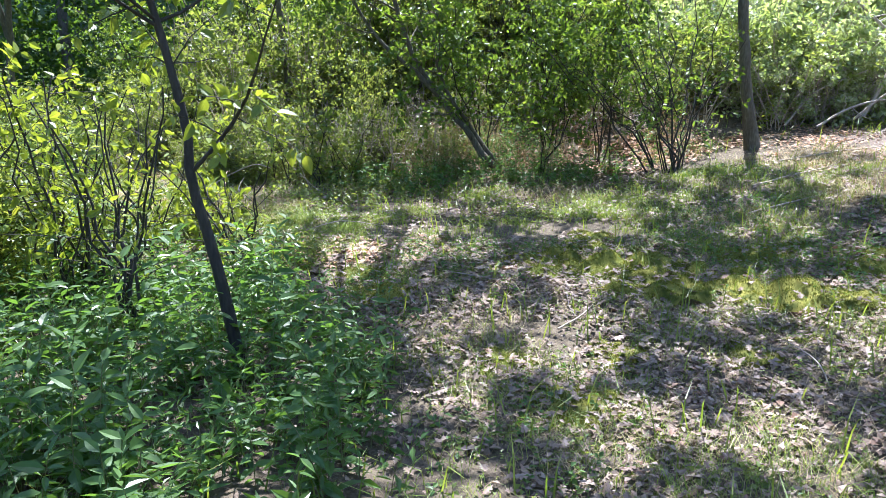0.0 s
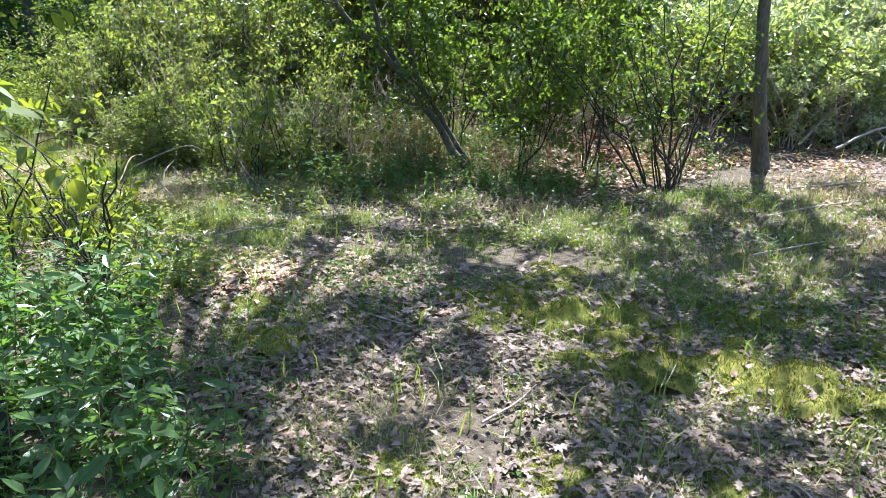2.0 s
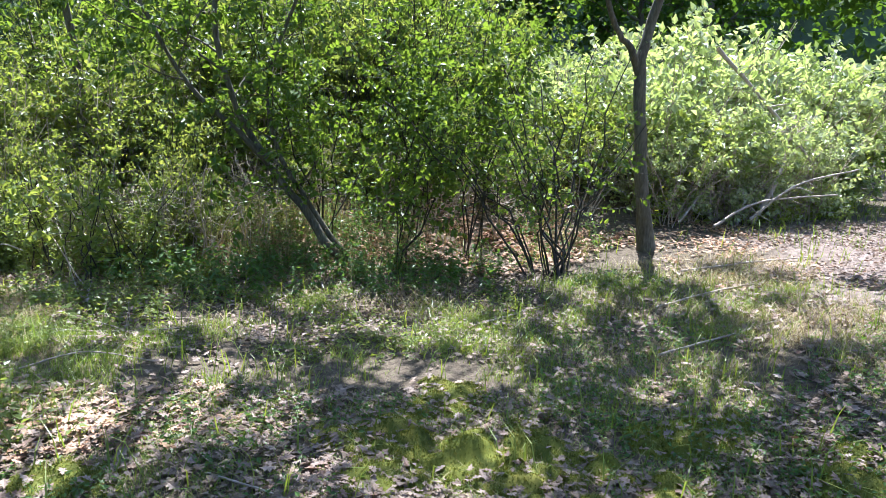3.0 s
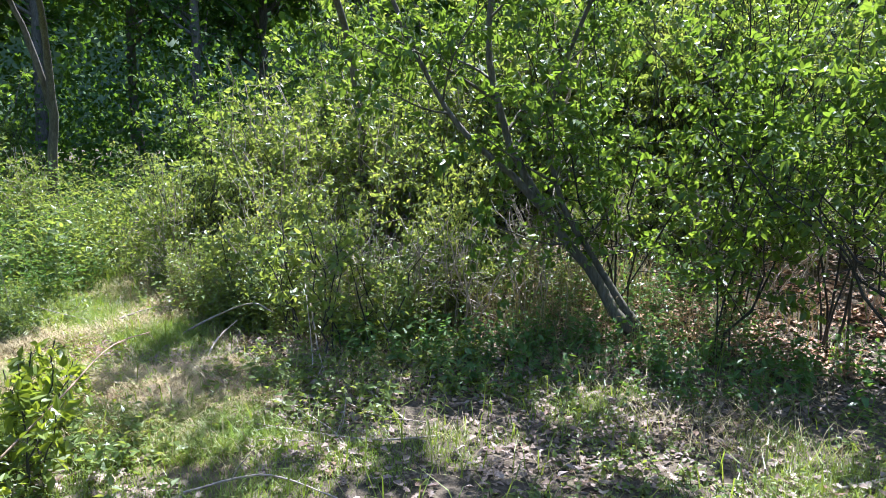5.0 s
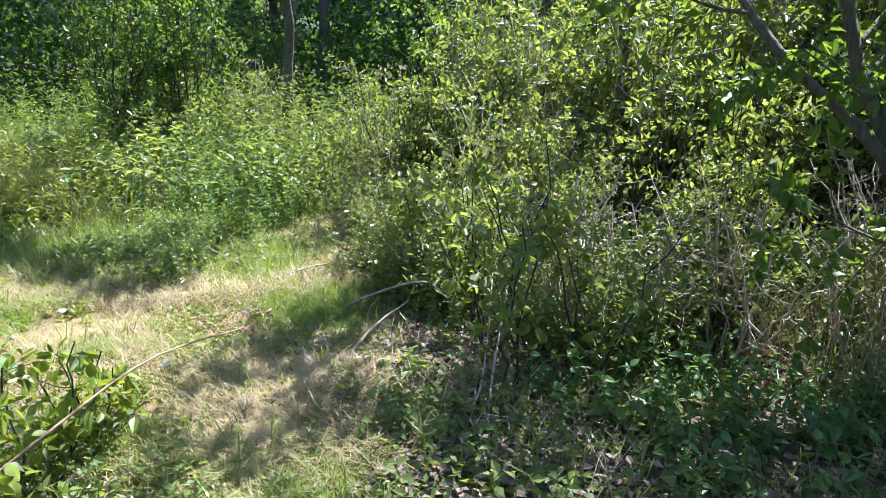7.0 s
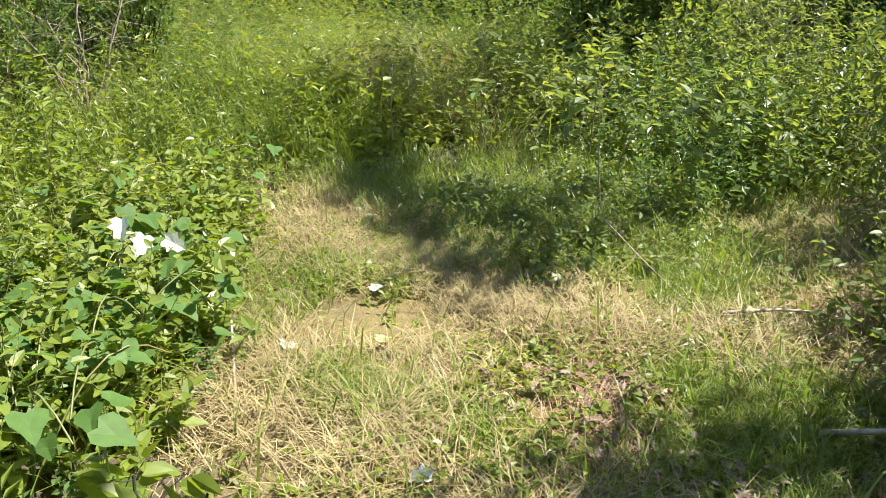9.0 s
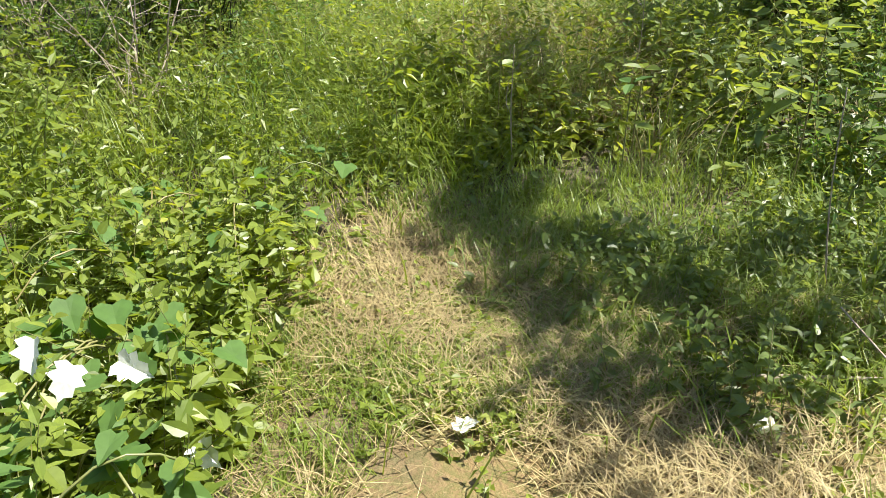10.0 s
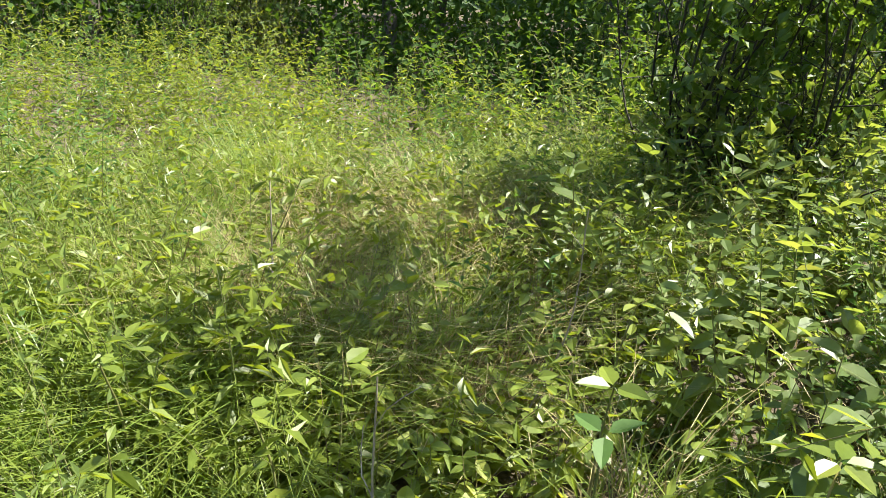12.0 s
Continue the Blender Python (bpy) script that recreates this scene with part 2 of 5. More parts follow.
def tubes(poly, rad, sides):
    """Tapered round limbs along lines: poly (n, k, 3), rad (n, k)."""
    n, k, _ = poly.shape
    way = unit(np.gradient(poly, axis=1))
    ref = np.where(np.abs(way[:, :1, 2:]) > 0.8, np.array([1.0, 0, 0]), np.array([0, 0, 1.0]))
    a = unit(np.cross(way, np.broadcast_to(ref, way.shape)))
    b = np.cross(way, a)
    ang = np.arange(sides) * 2 * np.pi / sides
    ring = poly[:, :, None] + rad[:, :, None, None] * (np.cos(ang)[:, None] * a[:, :, None] + np.sin(ang)[:, None] * b[:, :, None])
    v = ring.reshape(-1, 3)
    i, j = np.meshgrid(np.arange(k - 1), np.arange(sides), indexing="ij")
    p00, p01 = i * sides + j, i * sides + (j + 1) % sides
    quad = np.stack((p00, p01, p01 + sides, p00, p01 + sides, p00 + sides), -1).reshape(-1, 3)
    return v, (quad[None] + (np.arange(n) * k * sides)[:, None, None]).reshape(-1, 3)


def random_ways(n, r=None):
    return unit((r or rng).normal(size=(n, 3)))


def along(poly, who, t):
    k = poly.shape[1]
    f = t * (k - 1)
    i = np.clip(f.astype(int), 0, k - 2)
    w = (f - i)[:, None]
    a, b = poly[who, i], poly[who, i + 1]
    return a * (1 - w) + b * w, unit(b - a)


def offshoots(poly, rad, per, t0, t1, length, out, rise, curl, k=5, thin=0.55):
    """Branches off lines; length shrinks towards the tip."""
    n = len(poly)
    who = np.repeat(np.arange(n), per)
    t = rng.uniform(t0, t1, len(who))
    p, way = along(poly, who, t)
    side = unit(np.cross(way, random_ways(len(who))))
    d = unit(way * (1 - out) + side * out + np.array([0, 0, rise]))
    size = length * rng.uniform(0.55, 1.2, len(who)) * (1.15 - 0.55 * t)
    s = np.linspace(0, 1, k)
    line = p[:, None] + d[:, None] * (size[:, None] * s)[..., None]
    line[..., 2] += curl * size[:, None] * s ** 2
    bend = unit(np.cross(d, random_ways(len(who))))
    line += bend[:, None] * (0.12 * size[:, None] * np.sin(s * 4.2) * rng.uniform(-1, 1, (len(who), 1)))[..., None]
    r0 = rad[who, np.clip((t * (rad.shape[1] - 1)).astype(int), 0, rad.shape[1] - 1)] * thin
    return line, np.maximum(r0[:, None] * (1 - 0.75 * s), 0.0012)


def leaves_on(shape, poly, per, t0, t1, size, droop=0.25, wide=1.0, flat=0.6):
    who = np.repeat(np.arange(len(poly)), per)
    p, way = along(poly, who, rng.uniform(t0, t1, len(who)))
    side = unit(np.cross(way, random_ways(len(who))))
    d = unit(0.45 * way + side + np.array([0, 0, -droop]))
    up = unit(np.array([0, 0, flat]) + 0.5 * random_ways(len(who)))
    return leaves(shape, p + d * 0.15 * size, d, up, size * rng.uniform(0.6, 1.25, len(who)), wide)


def blades(at, tall, broad, lean, bend):
    """Grass: blades that taper and bow over."""
    n = len(at)
    a = rng.uniform(0, 2 * np.pi, n)
    way = np.column_stack((np.cos(a), np.sin(a), np.zeros(n)))
    across = np.column_stack((-np.sin(a), np.cos(a), np.zeros(n)))
    tall, broad = tall[:, None], np.broadcast_to(np.asarray(broad, float), (n,))[:, None]
    lean, bend = (np.broadcast_to(np.asarray(q, float), (n,))[:, None] for q in (lean, bend))
    up = np.array([0, 0, 1.0])
    mid = at + tall * (0.55 * up + 0.55 * lean * way)
    tip = at + tall * ((0.95 - 0.6 * bend) * up + (lean + bend) * way)
    v = np.stack((at - across * broad, at + across * broad, mid - 0.7 * across * broad, mid + 0.7 * across * broad, tip), 1).reshape(-1, 3)
    f = np.array([(0, 1, 3), (0, 3, 2), (2, 3, 4)])
    return v, (f[None] + (np.arange(n) * 5)[:, None, None]).reshape(-1, 3)


def herbs(at, tall, per, shape, size, wide=1.0, first=0.25, droop=0.1, lean=0.15, pairs=True, thick=0.003):
    """Upright weeds: stalk lines and leaves along them, smaller to the top."""
    n = len(at)
    off = rng.normal(size=(n, 2)) * lean * tall[:, None]
    s = np.linspace(0, 1, 4)
    line = at[:, None] + np.concatenate((off[:, None] * (s ** 1.6)[None, :, None], np.broadcast_to((tall[:, None] * s)[..., None], (n, 4, 1))), -1)
    stalk = tubes(line, np.broadcast_to(thick * (1 - 0.6 * s), (n, 4)), 3)
    who = np.repeat(np.arange(n), per)
    j = np.tile(np.arange(per), n)
    step = (j // 2) / max(per // 2 - 1, 1) if pairs else j / max(per - 1, 1)
    t = np.clip(first + (1 - first) * step + rng.normal(size=len(who)) * 0.02, 0, 1)
    p, _ = along(line, who, t)
    turn = rng.uniform(0, 6.28, n)[who] + (np.pi * (j % 2) + np.pi / 2 * (j // 2) if pairs else 2.4 * j) + rng.normal(size=len(who)) * 0.25
    d = np.column_stack((np.cos(turn), np.sin(turn), rng.normal(size=len(who)) * 0.4 - droop + 0.9 * np.maximum(t - 0.75, 0) * 3))
    up = unit(np.array([0, 0, 1.0]) + 0.6 * random_ways(len(who)))
    leaf = leaves(shape, p, d, up, size * (1.1 - 0.55 * t) * rng.uniform(0.55, 1.25, len(who)), wide)
    return stalk, leaf


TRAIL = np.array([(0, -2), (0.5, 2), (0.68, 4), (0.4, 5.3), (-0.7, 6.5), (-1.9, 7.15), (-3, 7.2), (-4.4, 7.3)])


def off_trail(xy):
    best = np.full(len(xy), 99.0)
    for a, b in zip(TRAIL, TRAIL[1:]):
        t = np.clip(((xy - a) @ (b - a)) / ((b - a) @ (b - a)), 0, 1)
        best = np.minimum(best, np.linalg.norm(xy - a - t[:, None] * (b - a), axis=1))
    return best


def inside(xy, poly):
    hit = np.zeros(len(xy), bool)
    for (ax, ay), (bx, by) in zip(poly, poly[1:] + poly[:1]):
        cross = (ay > xy[:, 1]) != (by > xy[:, 1])
        hit ^= cross & (xy[:, 0] < (bx - ax) * (xy[:, 1] - ay) / (by - ay + 1e-12) + ax)
    return hit


def spread(poly, n, clear=0.0, clump=0.0, soft=0.12, seed=5, wide=3.1):
    """n places in a plan outline, in clumps if asked, off the trail."""
    lo, hi = np.min(poly, 0), np.max(poly, 0)
    got = np.zeros((0, 2))
    for _ in range(60):
        q = rng.uniform(lo, hi, (4 * n + 50, 2))
        keep = inside(q + rng.normal(size=q.shape) * soft, poly)
        if clear:
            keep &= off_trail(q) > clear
        if clump:
            keep &= rng.uniform(0, 1, len(q)) < smooth(-clump, 0.9, wave(q[:, 0], q[:, 1], wide, seed) + 0.5 * wave(q[:, 0], q[:, 1], 2.7 * wide, seed + 1))
        got = np.concatenate((got, q[keep]))
        if len(got) >= n:
            break
    return got[:n]


# ---- ground ----
def steps_out(lo, hi, step, far):
    inner = np.arange(lo, hi + step / 2, step)
    out = step * 1.25 ** np.arange(1, 60)
    tail = np.cumsum(out)
    tail = tail[tail < far]
    return np.concatenate((lo - tail[::-1], inner, hi + tail))


STRAW_AREA = [(-1.0, 6.6), (-2.2, 6.5), (-3.3, 6.75), (-4.8, 6.8), (-5.4, 7.2), (-4.6, 7.9), (-4.3, 8.3), (-4.6, 9.8), (-3.8, 9.9), (-2.9, 8.9), (-2.3, 8.0), (-1.4, 7.3)]
SAND_AREA = [(3.6, 6.2), (4.2, 7.6), (5.2, 9.4), (6.2, 10.4), (9, 11), (9, 6), (5.5, 4.6), (4.2, 5)]
LITTER_AREA = [(-0.9, 5.7), (-0.5, 4.2), (0.1, 2.4), (0.3, 1.0), (3.2, 1.0), (3.4, 4.6), (1.8, 5.6), (0.6, 6.0)]


def make_ground():
    xs, ys = steps_out(-9, 8, 0.09, 380), steps_out(-1.5, 13, 0.09, 380)
    gx, gy = np.meshgrid(xs, ys)
    v = np.column_stack((gx.ravel(), gy.ravel(), ground_height(gx, gy).ravel()))
    w = len(xs)
    i, j = np.meshgrid(np.arange(len(ys) - 1), np.arange(w - 1), indexing="ij")
    a = (i * w + j).ravel()
    t = np.concatenate((np.column_stack((a, a + 1, a + w + 1)), np.column_stack((a, a + w + 1, a + w))))
    me = mesh_of("ground", [(v, t, SOIL, True)])
    cover = me.color_attributes.new("cover", "FLOAT_COLOR", "POINT")
    c = np.zeros((len(v), 4), np.float32)
    xy = v[:, :2]
    for ch, poly, soft in ((0, SAND_AREA, 0.3), (1, STRAW_AREA, 0.25)):
        acc = np.zeros(len(v))
        for _ in range(14):
            acc += inside(xy + rng.normal(size=2) * soft, poly)
        c[:, ch] = np.clip(acc / 14 + 0.35 * wave(xy[:, 0], xy[:, 1], 7, ch) * (acc > 0) * (acc < 14), 0, 1)
    patch = np.exp(-(((xy[:, 0] - 2.62) / 0.3) ** 2 + ((xy[:, 1] - 4.15 + 0.3 * (xy[:, 0] - 2.6)) / 0.1) ** 2))
    c[:, 0] = np.maximum(c[:, 0], np.clip(1.6 * patch, 0, 1))
    c[:, 3] = 1
    cover.data.foreach_set("color", c.ravel())
    return tagged(new("ground", me), "uneven woodland soil with a trodden sandy rise and mown straw", "ground", "", "structure")


make_ground()


# ---- trees ----
def curve_line(points, k):
    """A smooth line through a few places."""
    p = np.array(points, float)
    p = np.concatenate((2 * p[:1] - p[1:2], p, 2 * p[-1:] - p[-2:-1]))
    out = []
    for t in np.linspace(0, len(points) - 1.0001, k):
        i, f = int(t), t - int(t)
        a, b, c, d = p[i:i + 4]
        out.append(0.5 * (2 * b + (c - a) * f + (2 * a - 5 * b + 4 * c - d) * f ** 2 + (3 * b - a - 3 * c + d) * f ** 3))
    return np.array(out)


def trunk_tube(points, r0, r1, k=22, sides=10, flare=1.3):
    line = curve_line(points, k)
    line[1:-1] += rng.normal(size=(k - 2, 3)) * r0 * 0.12
    s = np.linspace(0, 1, k)
    rad = (r0 + (r1 - r0) * s) * (1 + (flare - 1) * np.exp(-s * k * 0.5)) * (1 + 0.05 * rng.normal(size=k))
    return line[None], rad[None]


def tree(name, label, base, stems, bark, leaf_mat, limbs=(7, 0.35, 1.0, 1.3), twigs=(9, 0.55), leaf=(OVATE, 12, 0.075), out=0.75, rise=0.25, group=""):
    """stems: (points from the base, radius at foot, radius at tip)."""
    ob = thing(name, label, "tree", group, at=base)
    crown_v = []
    for pts, r0, r1 in stems:
        line, rad = trunk_tube(pts, r0, r1)
        part("trunk", [(*tubes(line, rad, 10), bark, True)], ob)
        arm, arm_r = offshoots(line, rad, limbs[0], limbs[1], limbs[2], limbs[3], out, rise, 0.1, 7, 0.5)
        tw, tw_r = offshoots(arm, arm_r, twigs[0], 0.2, 1.0, twigs[1], 0.7, 0.1, -0.15, 4, 0.5)
        for k in range(len(arm)):
            part("limb", [(*tubes(arm[k:k + 1], arm_r[k:k + 1], 5), bark, True)], ob)
        tagged(part("brushwood", [(*tubes(tw, tw_r, 3), bark, True)], ob), "", "", "", "stuff")
        crown_v.append((*leaves_on(leaf[0], tw, leaf[1], 0.1, 1.0, leaf[2]), leaf_mat, False))
    part("crown", crown_v, ob)
    return ob


def z_at(x, y):
    return float(ground_height(x, y))


def boughs(ob, roots, spots, bark, leaf_mat, cover=1.5, leaf=0.115):
    """Leafy boughs of a crown: each spot is (x, y, radius, height) of the shade that it throws on the ground."""
    base = np.array(ob.location)
    for x, y, r, high in spots:
        c = np.array([x, y, 0]) + np.array(SUN_WAY) * (high / SUN_WAY.z) - base
        root = min((np.array(q) for q in roots), key=lambda q: np.linalg.norm(q - c))
        mid = 0.5 * (root + c) + rng.normal(size=3) * 0.12 + np.array([0, 0, 0.15])
        line = curve_line([root, mid, c, c + 0.5 * r * unit(c - mid)], 9)[None]
        rad = np.linspace(0.022, 0.006, 9)[None]
        part("limb", [(*tubes(line, rad, 5), bark, True)], ob)
        n = 10 + int(26 * r)
        a, q = rng.uniform(0, 6.28, n), r * np.sqrt(rng.uniform(0, 1, n))
        end = c + np.column_stack((q * np.cos(a), q * np.sin(a), rng.normal(size=n) * 0.3 * r))
        start = np.repeat(c[None], n, 0) - 0.3 * (end - c)
        s = np.linspace(0, 1, 4)[None, :, None]
        tw = start[:, None] * (1 - s) + end[:, None] * s
        tw[:, 1:3] += rng.normal(size=(n, 2, 3)) * 0.04
        per = max(2, int(cover * 3.14 * r * r / (0.31 * leaf * leaf) / n))
        tagged(part("brushwood", [(*tubes(tw, np.broadcast_to(np.linspace(0.005, 0.002, 4), (n, 4)), 3), bark, True)], ob), "", "", "", "stuff")
        tagged(part("spray", [(*leaves_on(BROAD, tw, per, 0.25, 1.1, leaf, 0.1, 1.0, 0.8), leaf_mat, False)], ob), "", "", "", "stuff")
    return ob


def dapple(poly, n, lo, hi, low, high):
    """Spots of broken shade, spread over an outline and not too close together."""
    got = []
    for x, y in spread(poly, 12 * n):
        r = rng.uniform(lo, hi)
        if all(math.hypot(x - a, y - b) > 0.85 * (r + c) for a, b, c, _ in got):
            got.append((x, y, r, rng.uniform(low, high)))
        if len(got) == n:
            break
    return got


# slim dark sapling beside the weeds
tree("sapling", "slim dark crooked sapling leaning over the weeds", (-0.98, 3.4, z_at(-0.98, 3.4) - 0.03),
     [([(0, 0, 0), (-0.05, 0, 0.45), (-0.135, 0, 0.93), (-0.15, 0, 1.25), (-0.2, 0, 1.55), (-0.27, 0.03, 1.85), (-0.36, 0.1, 2.5), (-0.3, 0.3, 3.6), (-0.1, 0.6, 5.2)], 0.028, 0.009)],
     DARK_BARK, BRIGHT, (15, 0.22, 1.0, 0.9), (8, 0.42), (OVATE, 9, 0.075))

# leaning forked tree in the thicket
tree("forked_tree", "dark grey-brown forked tree leaning out of the thicket", (0.76, 9.2, z_at(0.76, 9.2) - 0.06),
     [([(0, 0, 0), (-0.28, 0, 0.29), (-0.5, 0, 0.62), (-0.9, 0.03, 1.12), (-1.2, 0.08, 1.72), (-1.35, 0.2, 2.4), (-1.3, 0.4, 3.4), (-1.0, 0.6, 4.8)], 0.046, 0.016),
      ([(-0.82, 0.0, 1.03), (-1.12, -0.1, 1.34), (-1.45, -0.15, 1.62), (-1.75, -0.15, 2.05), (-2.1, -0.2, 2.8), (-2.4, -0.35, 3.5), (-2.7, -0.55, 4.2)], 0.028, 0.01),
      ([(0.04, 0.04, 0.0), (-0.2, 0.05, 0.3), (-0.42, 0.08, 0.62), (-0.75, 0.15, 1.15), (-0.85, 0.3, 1.9), (-0.4, 0.5, 3.2), (0.2, 0.6, 5.4)], 0.032, 0.013)],
     BARK, DARK, (11, 0.38, 1.0, 1.3), (10, 0.6), (BROAD, 18, 0.082))

# upright tree at the edge of the rise
tree("upright_tree", "smooth grey-brown tree with an upright curved trunk and side limb", (3.66, 8.75, z_at(3.66, 8.75) - 0.06),
     [([(0, 0, 0), (-0.13, 0, 0.65), (-0.2, 0, 1.2), (-0.27, 0, 1.75), (-0.22, 0.02, 2.15), (-0.05, 0.0, 3.0), (-0.3, -0.1, 4.6), (-0.9, -0.2, 6.4), (-1.2, -0.2, 8.6)], 0.07, 0.025),
      ([(-0.26, 0, 1.72), (-0.42, -0.05, 1.98), (-0.62, -0.1, 2.2), (-1.0, -0.3, 2.9), (-1.8, -0.5, 4.2), (-2.4, -0.6, 6.2)], 0.036, 0.012)],
     BARK, DARK, (11, 0.5, 1.0, 1.7), (10, 0.7), (BROAD, 12, 0.11))


# young tree over the end of the straw
young = tree("young_tree", "young tree with hanging pale leaves above the shade weeds", (-6.4, 10.9, z_at(-6.4, 10.9) - 0.05),
             [([(0, 0, 0), (0.1, 0, 0.9), (0.25, -0.1, 1.8), (0.6, -0.5, 2.6), (1.1, -1.1, 3.3), (1.5, -1.35, 4.1)], 0.07, 0.015),
              ([(0.25, -0.1, 1.8), (0.3, -0.5, 2.7), (0.3, -1.1, 3.6), (0.2, -1.7, 4.4)], 0.04, 0.012)],
             BARK, SHRUB, (5, 0.6, 1.0, 0.6), (8, 0.4), (OVATE, 8, 0.1))
boughs(young, [(0.6, -0.5, 2.6), (1.1, -1.1, 3.3), (1.5, -1.35, 4.1), (0.2, -1.7, 4.4)],
       [(-4.05, 7.6, 0.32, 4.0), (-4.55, 7.6, 0.34, 4.2), (-4.45, 7.95, 0.3, 3.9), (-5.1, 7.4, 0.34, 4.3), (-4.9, 7.75, 0.28, 4.1), (-3.95, 7.9, 0.24, 3.8), (-5.7, 7.4, 0.33, 4.3), (-6.35, 7.7, 0.35, 4.1), (-6.9, 7.6, 0.4, 4.4), (-6.6, 8.4, 0.3, 4.2), (-7.3, 8.4, 0.35, 4.5), (-4.3, 8.3, 0.26, 3.8), (-4.7, 8.3, 0.24, 3.9), (-4.4, 8.65, 0.2, 3.7)], BARK, SHRUB, 1.5)

# tree added in the hedge, its boughs set to shade the near straw
hedge_shade = tree("hedge_tree", "leafy tree added in the hedge, its boughs shading straw", (-2.3, 11.0, z_at(-2.3, 11.0) - 0.05),
             [([(0, 0, 0), (0.05, -0.1, 1.2), (0, -0.4, 2.4), (-0.1, -0.8, 3.2), (-0.1, -1.0, 4.2)], 0.06, 0.015)], BARK, SHRUB, (5, 0.6, 1.0, 0.7), (7, 0.4), (OVATE, 8, 0.075))
boughs(hedge_shade, [(0, -0.4, 2.4), (-0.1, -0.8, 3.2), (-0.1, -1.0, 4.2)],
       [(-2.45, 7.35, 0.27, 3.6), (-2.2, 7.6, 0.28, 3.4), (-2.65, 7.7, 0.26, 3.5), (-2.4, 8.0, 0.3, 3.3), (-2.75, 8.1, 0.24, 3.4), (-2.6, 8.45, 0.3, 3.2)], BARK, SHRUB, 1.8, 0.1)

# unseen trees beside the trail, added so their crowns dapple the litter
overhang = tree("overhanging_tree", "unseen broadleaf tree, its loose crown added to dapple the trail", (5.2, 3.5, z_at(5.2, 3.5) - 0.06),
                [([(0, 0, 0), (-0.1, 0.2, 1.6), (-0.4, 0.9, 3.4), (-0.9, 2.0, 4.9), (-1.5, 3.4, 5.8)], 0.12, 0.03),
                 ([(-0.4, 0.8, 3.2), (-1.4, 1.6, 4.6), (-2.6, 2.6, 5.6), (-3.6, 3.6, 6.0)], 0.07, 0.02)],
                BARK, DARK, (7, 0.6, 1.0, 0.9), (7, 0.6), (BROAD, 7, 0.115))
boughs(overhang, [(-0.4, 0.9, 3.4), (-0.9, 2.0, 4.9), (-1.5, 3.4, 5.8), (-1.4, 1.6, 4.6), (-2.6, 2.6, 5.6), (-3.6, 3.6, 6.0)],
       dapple([(1.3, 1.6), (4.6, 1.6), (5.4, 5.5), (4.6, 7.6), (2.2, 7.6), (1.3, 5.5)], 42, 0.14, 0.3, 4.6, 6.2)
       + dapple([(1.0, 1.4), (4.4, 1.4), (4.2, 4.0), (1.2, 4.0)], 34, 0.22, 0.36, 4.0, 4.6)
       + dapple([(2.2, 5.8), (4.8, 5.4), (4.8, 7.8), (2.4, 7.8)], 14, 0.2, 0.34, 4.0, 4.5), BARK, DARK, 1.4)
leaning = tree("overhanging_tree", "unseen broadleaf tree, its loose crown added to dapple the trail", (-4.3, 1.6, z_at(-4.3, 1.6) - 0.06),
               [([(0, 0, 0), (0.2, 0.3, 1.7), (1.2, 1.6, 3.6), (2.6, 3.4, 5.0), (4.0, 5.2, 5.8)], 0.12, 0.03)], BARK, DARK, (5, 0.6, 1.0, 0.8), (7, 0.6), (BROAD, 7, 0.115))
boughs(leaning, [(1.2, 1.6, 3.6), (2.6, 3.4, 5.0), (3.3, 4.3, 5.4), (4.0, 5.2, 5.8)],
       dapple([(-1.3, 2.0), (1.3, 1.6), (1.6, 5.0), (0.4, 5.0), (-0.6, 4.8)], 18, 0.16, 0.34, 4.6, 6.0)
       + dapple([(-1.2, 4.4), (0.4, 4.4), (0.6, 5.4), (-0.8, 5.4)], 12, 0.18, 0.28, 4.8, 5.8)
       + dapple([(-1.6, 5.7), (0.8, 5.7), (0.8, 6.8), (-1.4, 6.8)], 14, 0.18, 0.3, 4.1, 4.5)
       + dapple([(-2.2, 1.6), (1.0, 1.0), (1.3, 3.4), (-0.4, 3.9), (-2.2, 3.4)], 30, 0.22, 0.4, 4.2, 4.6)
       + dapple([(-1.1, 6.0), (-0.2, 5.9), (1.6, 5.5), (2.4, 6.2), (2.5, 7.4), (0.0, 7.3), (-1.1, 7.1)], 26, 0.18, 0.4, 4.6, 6.0), BARK, DARK, 1.5)


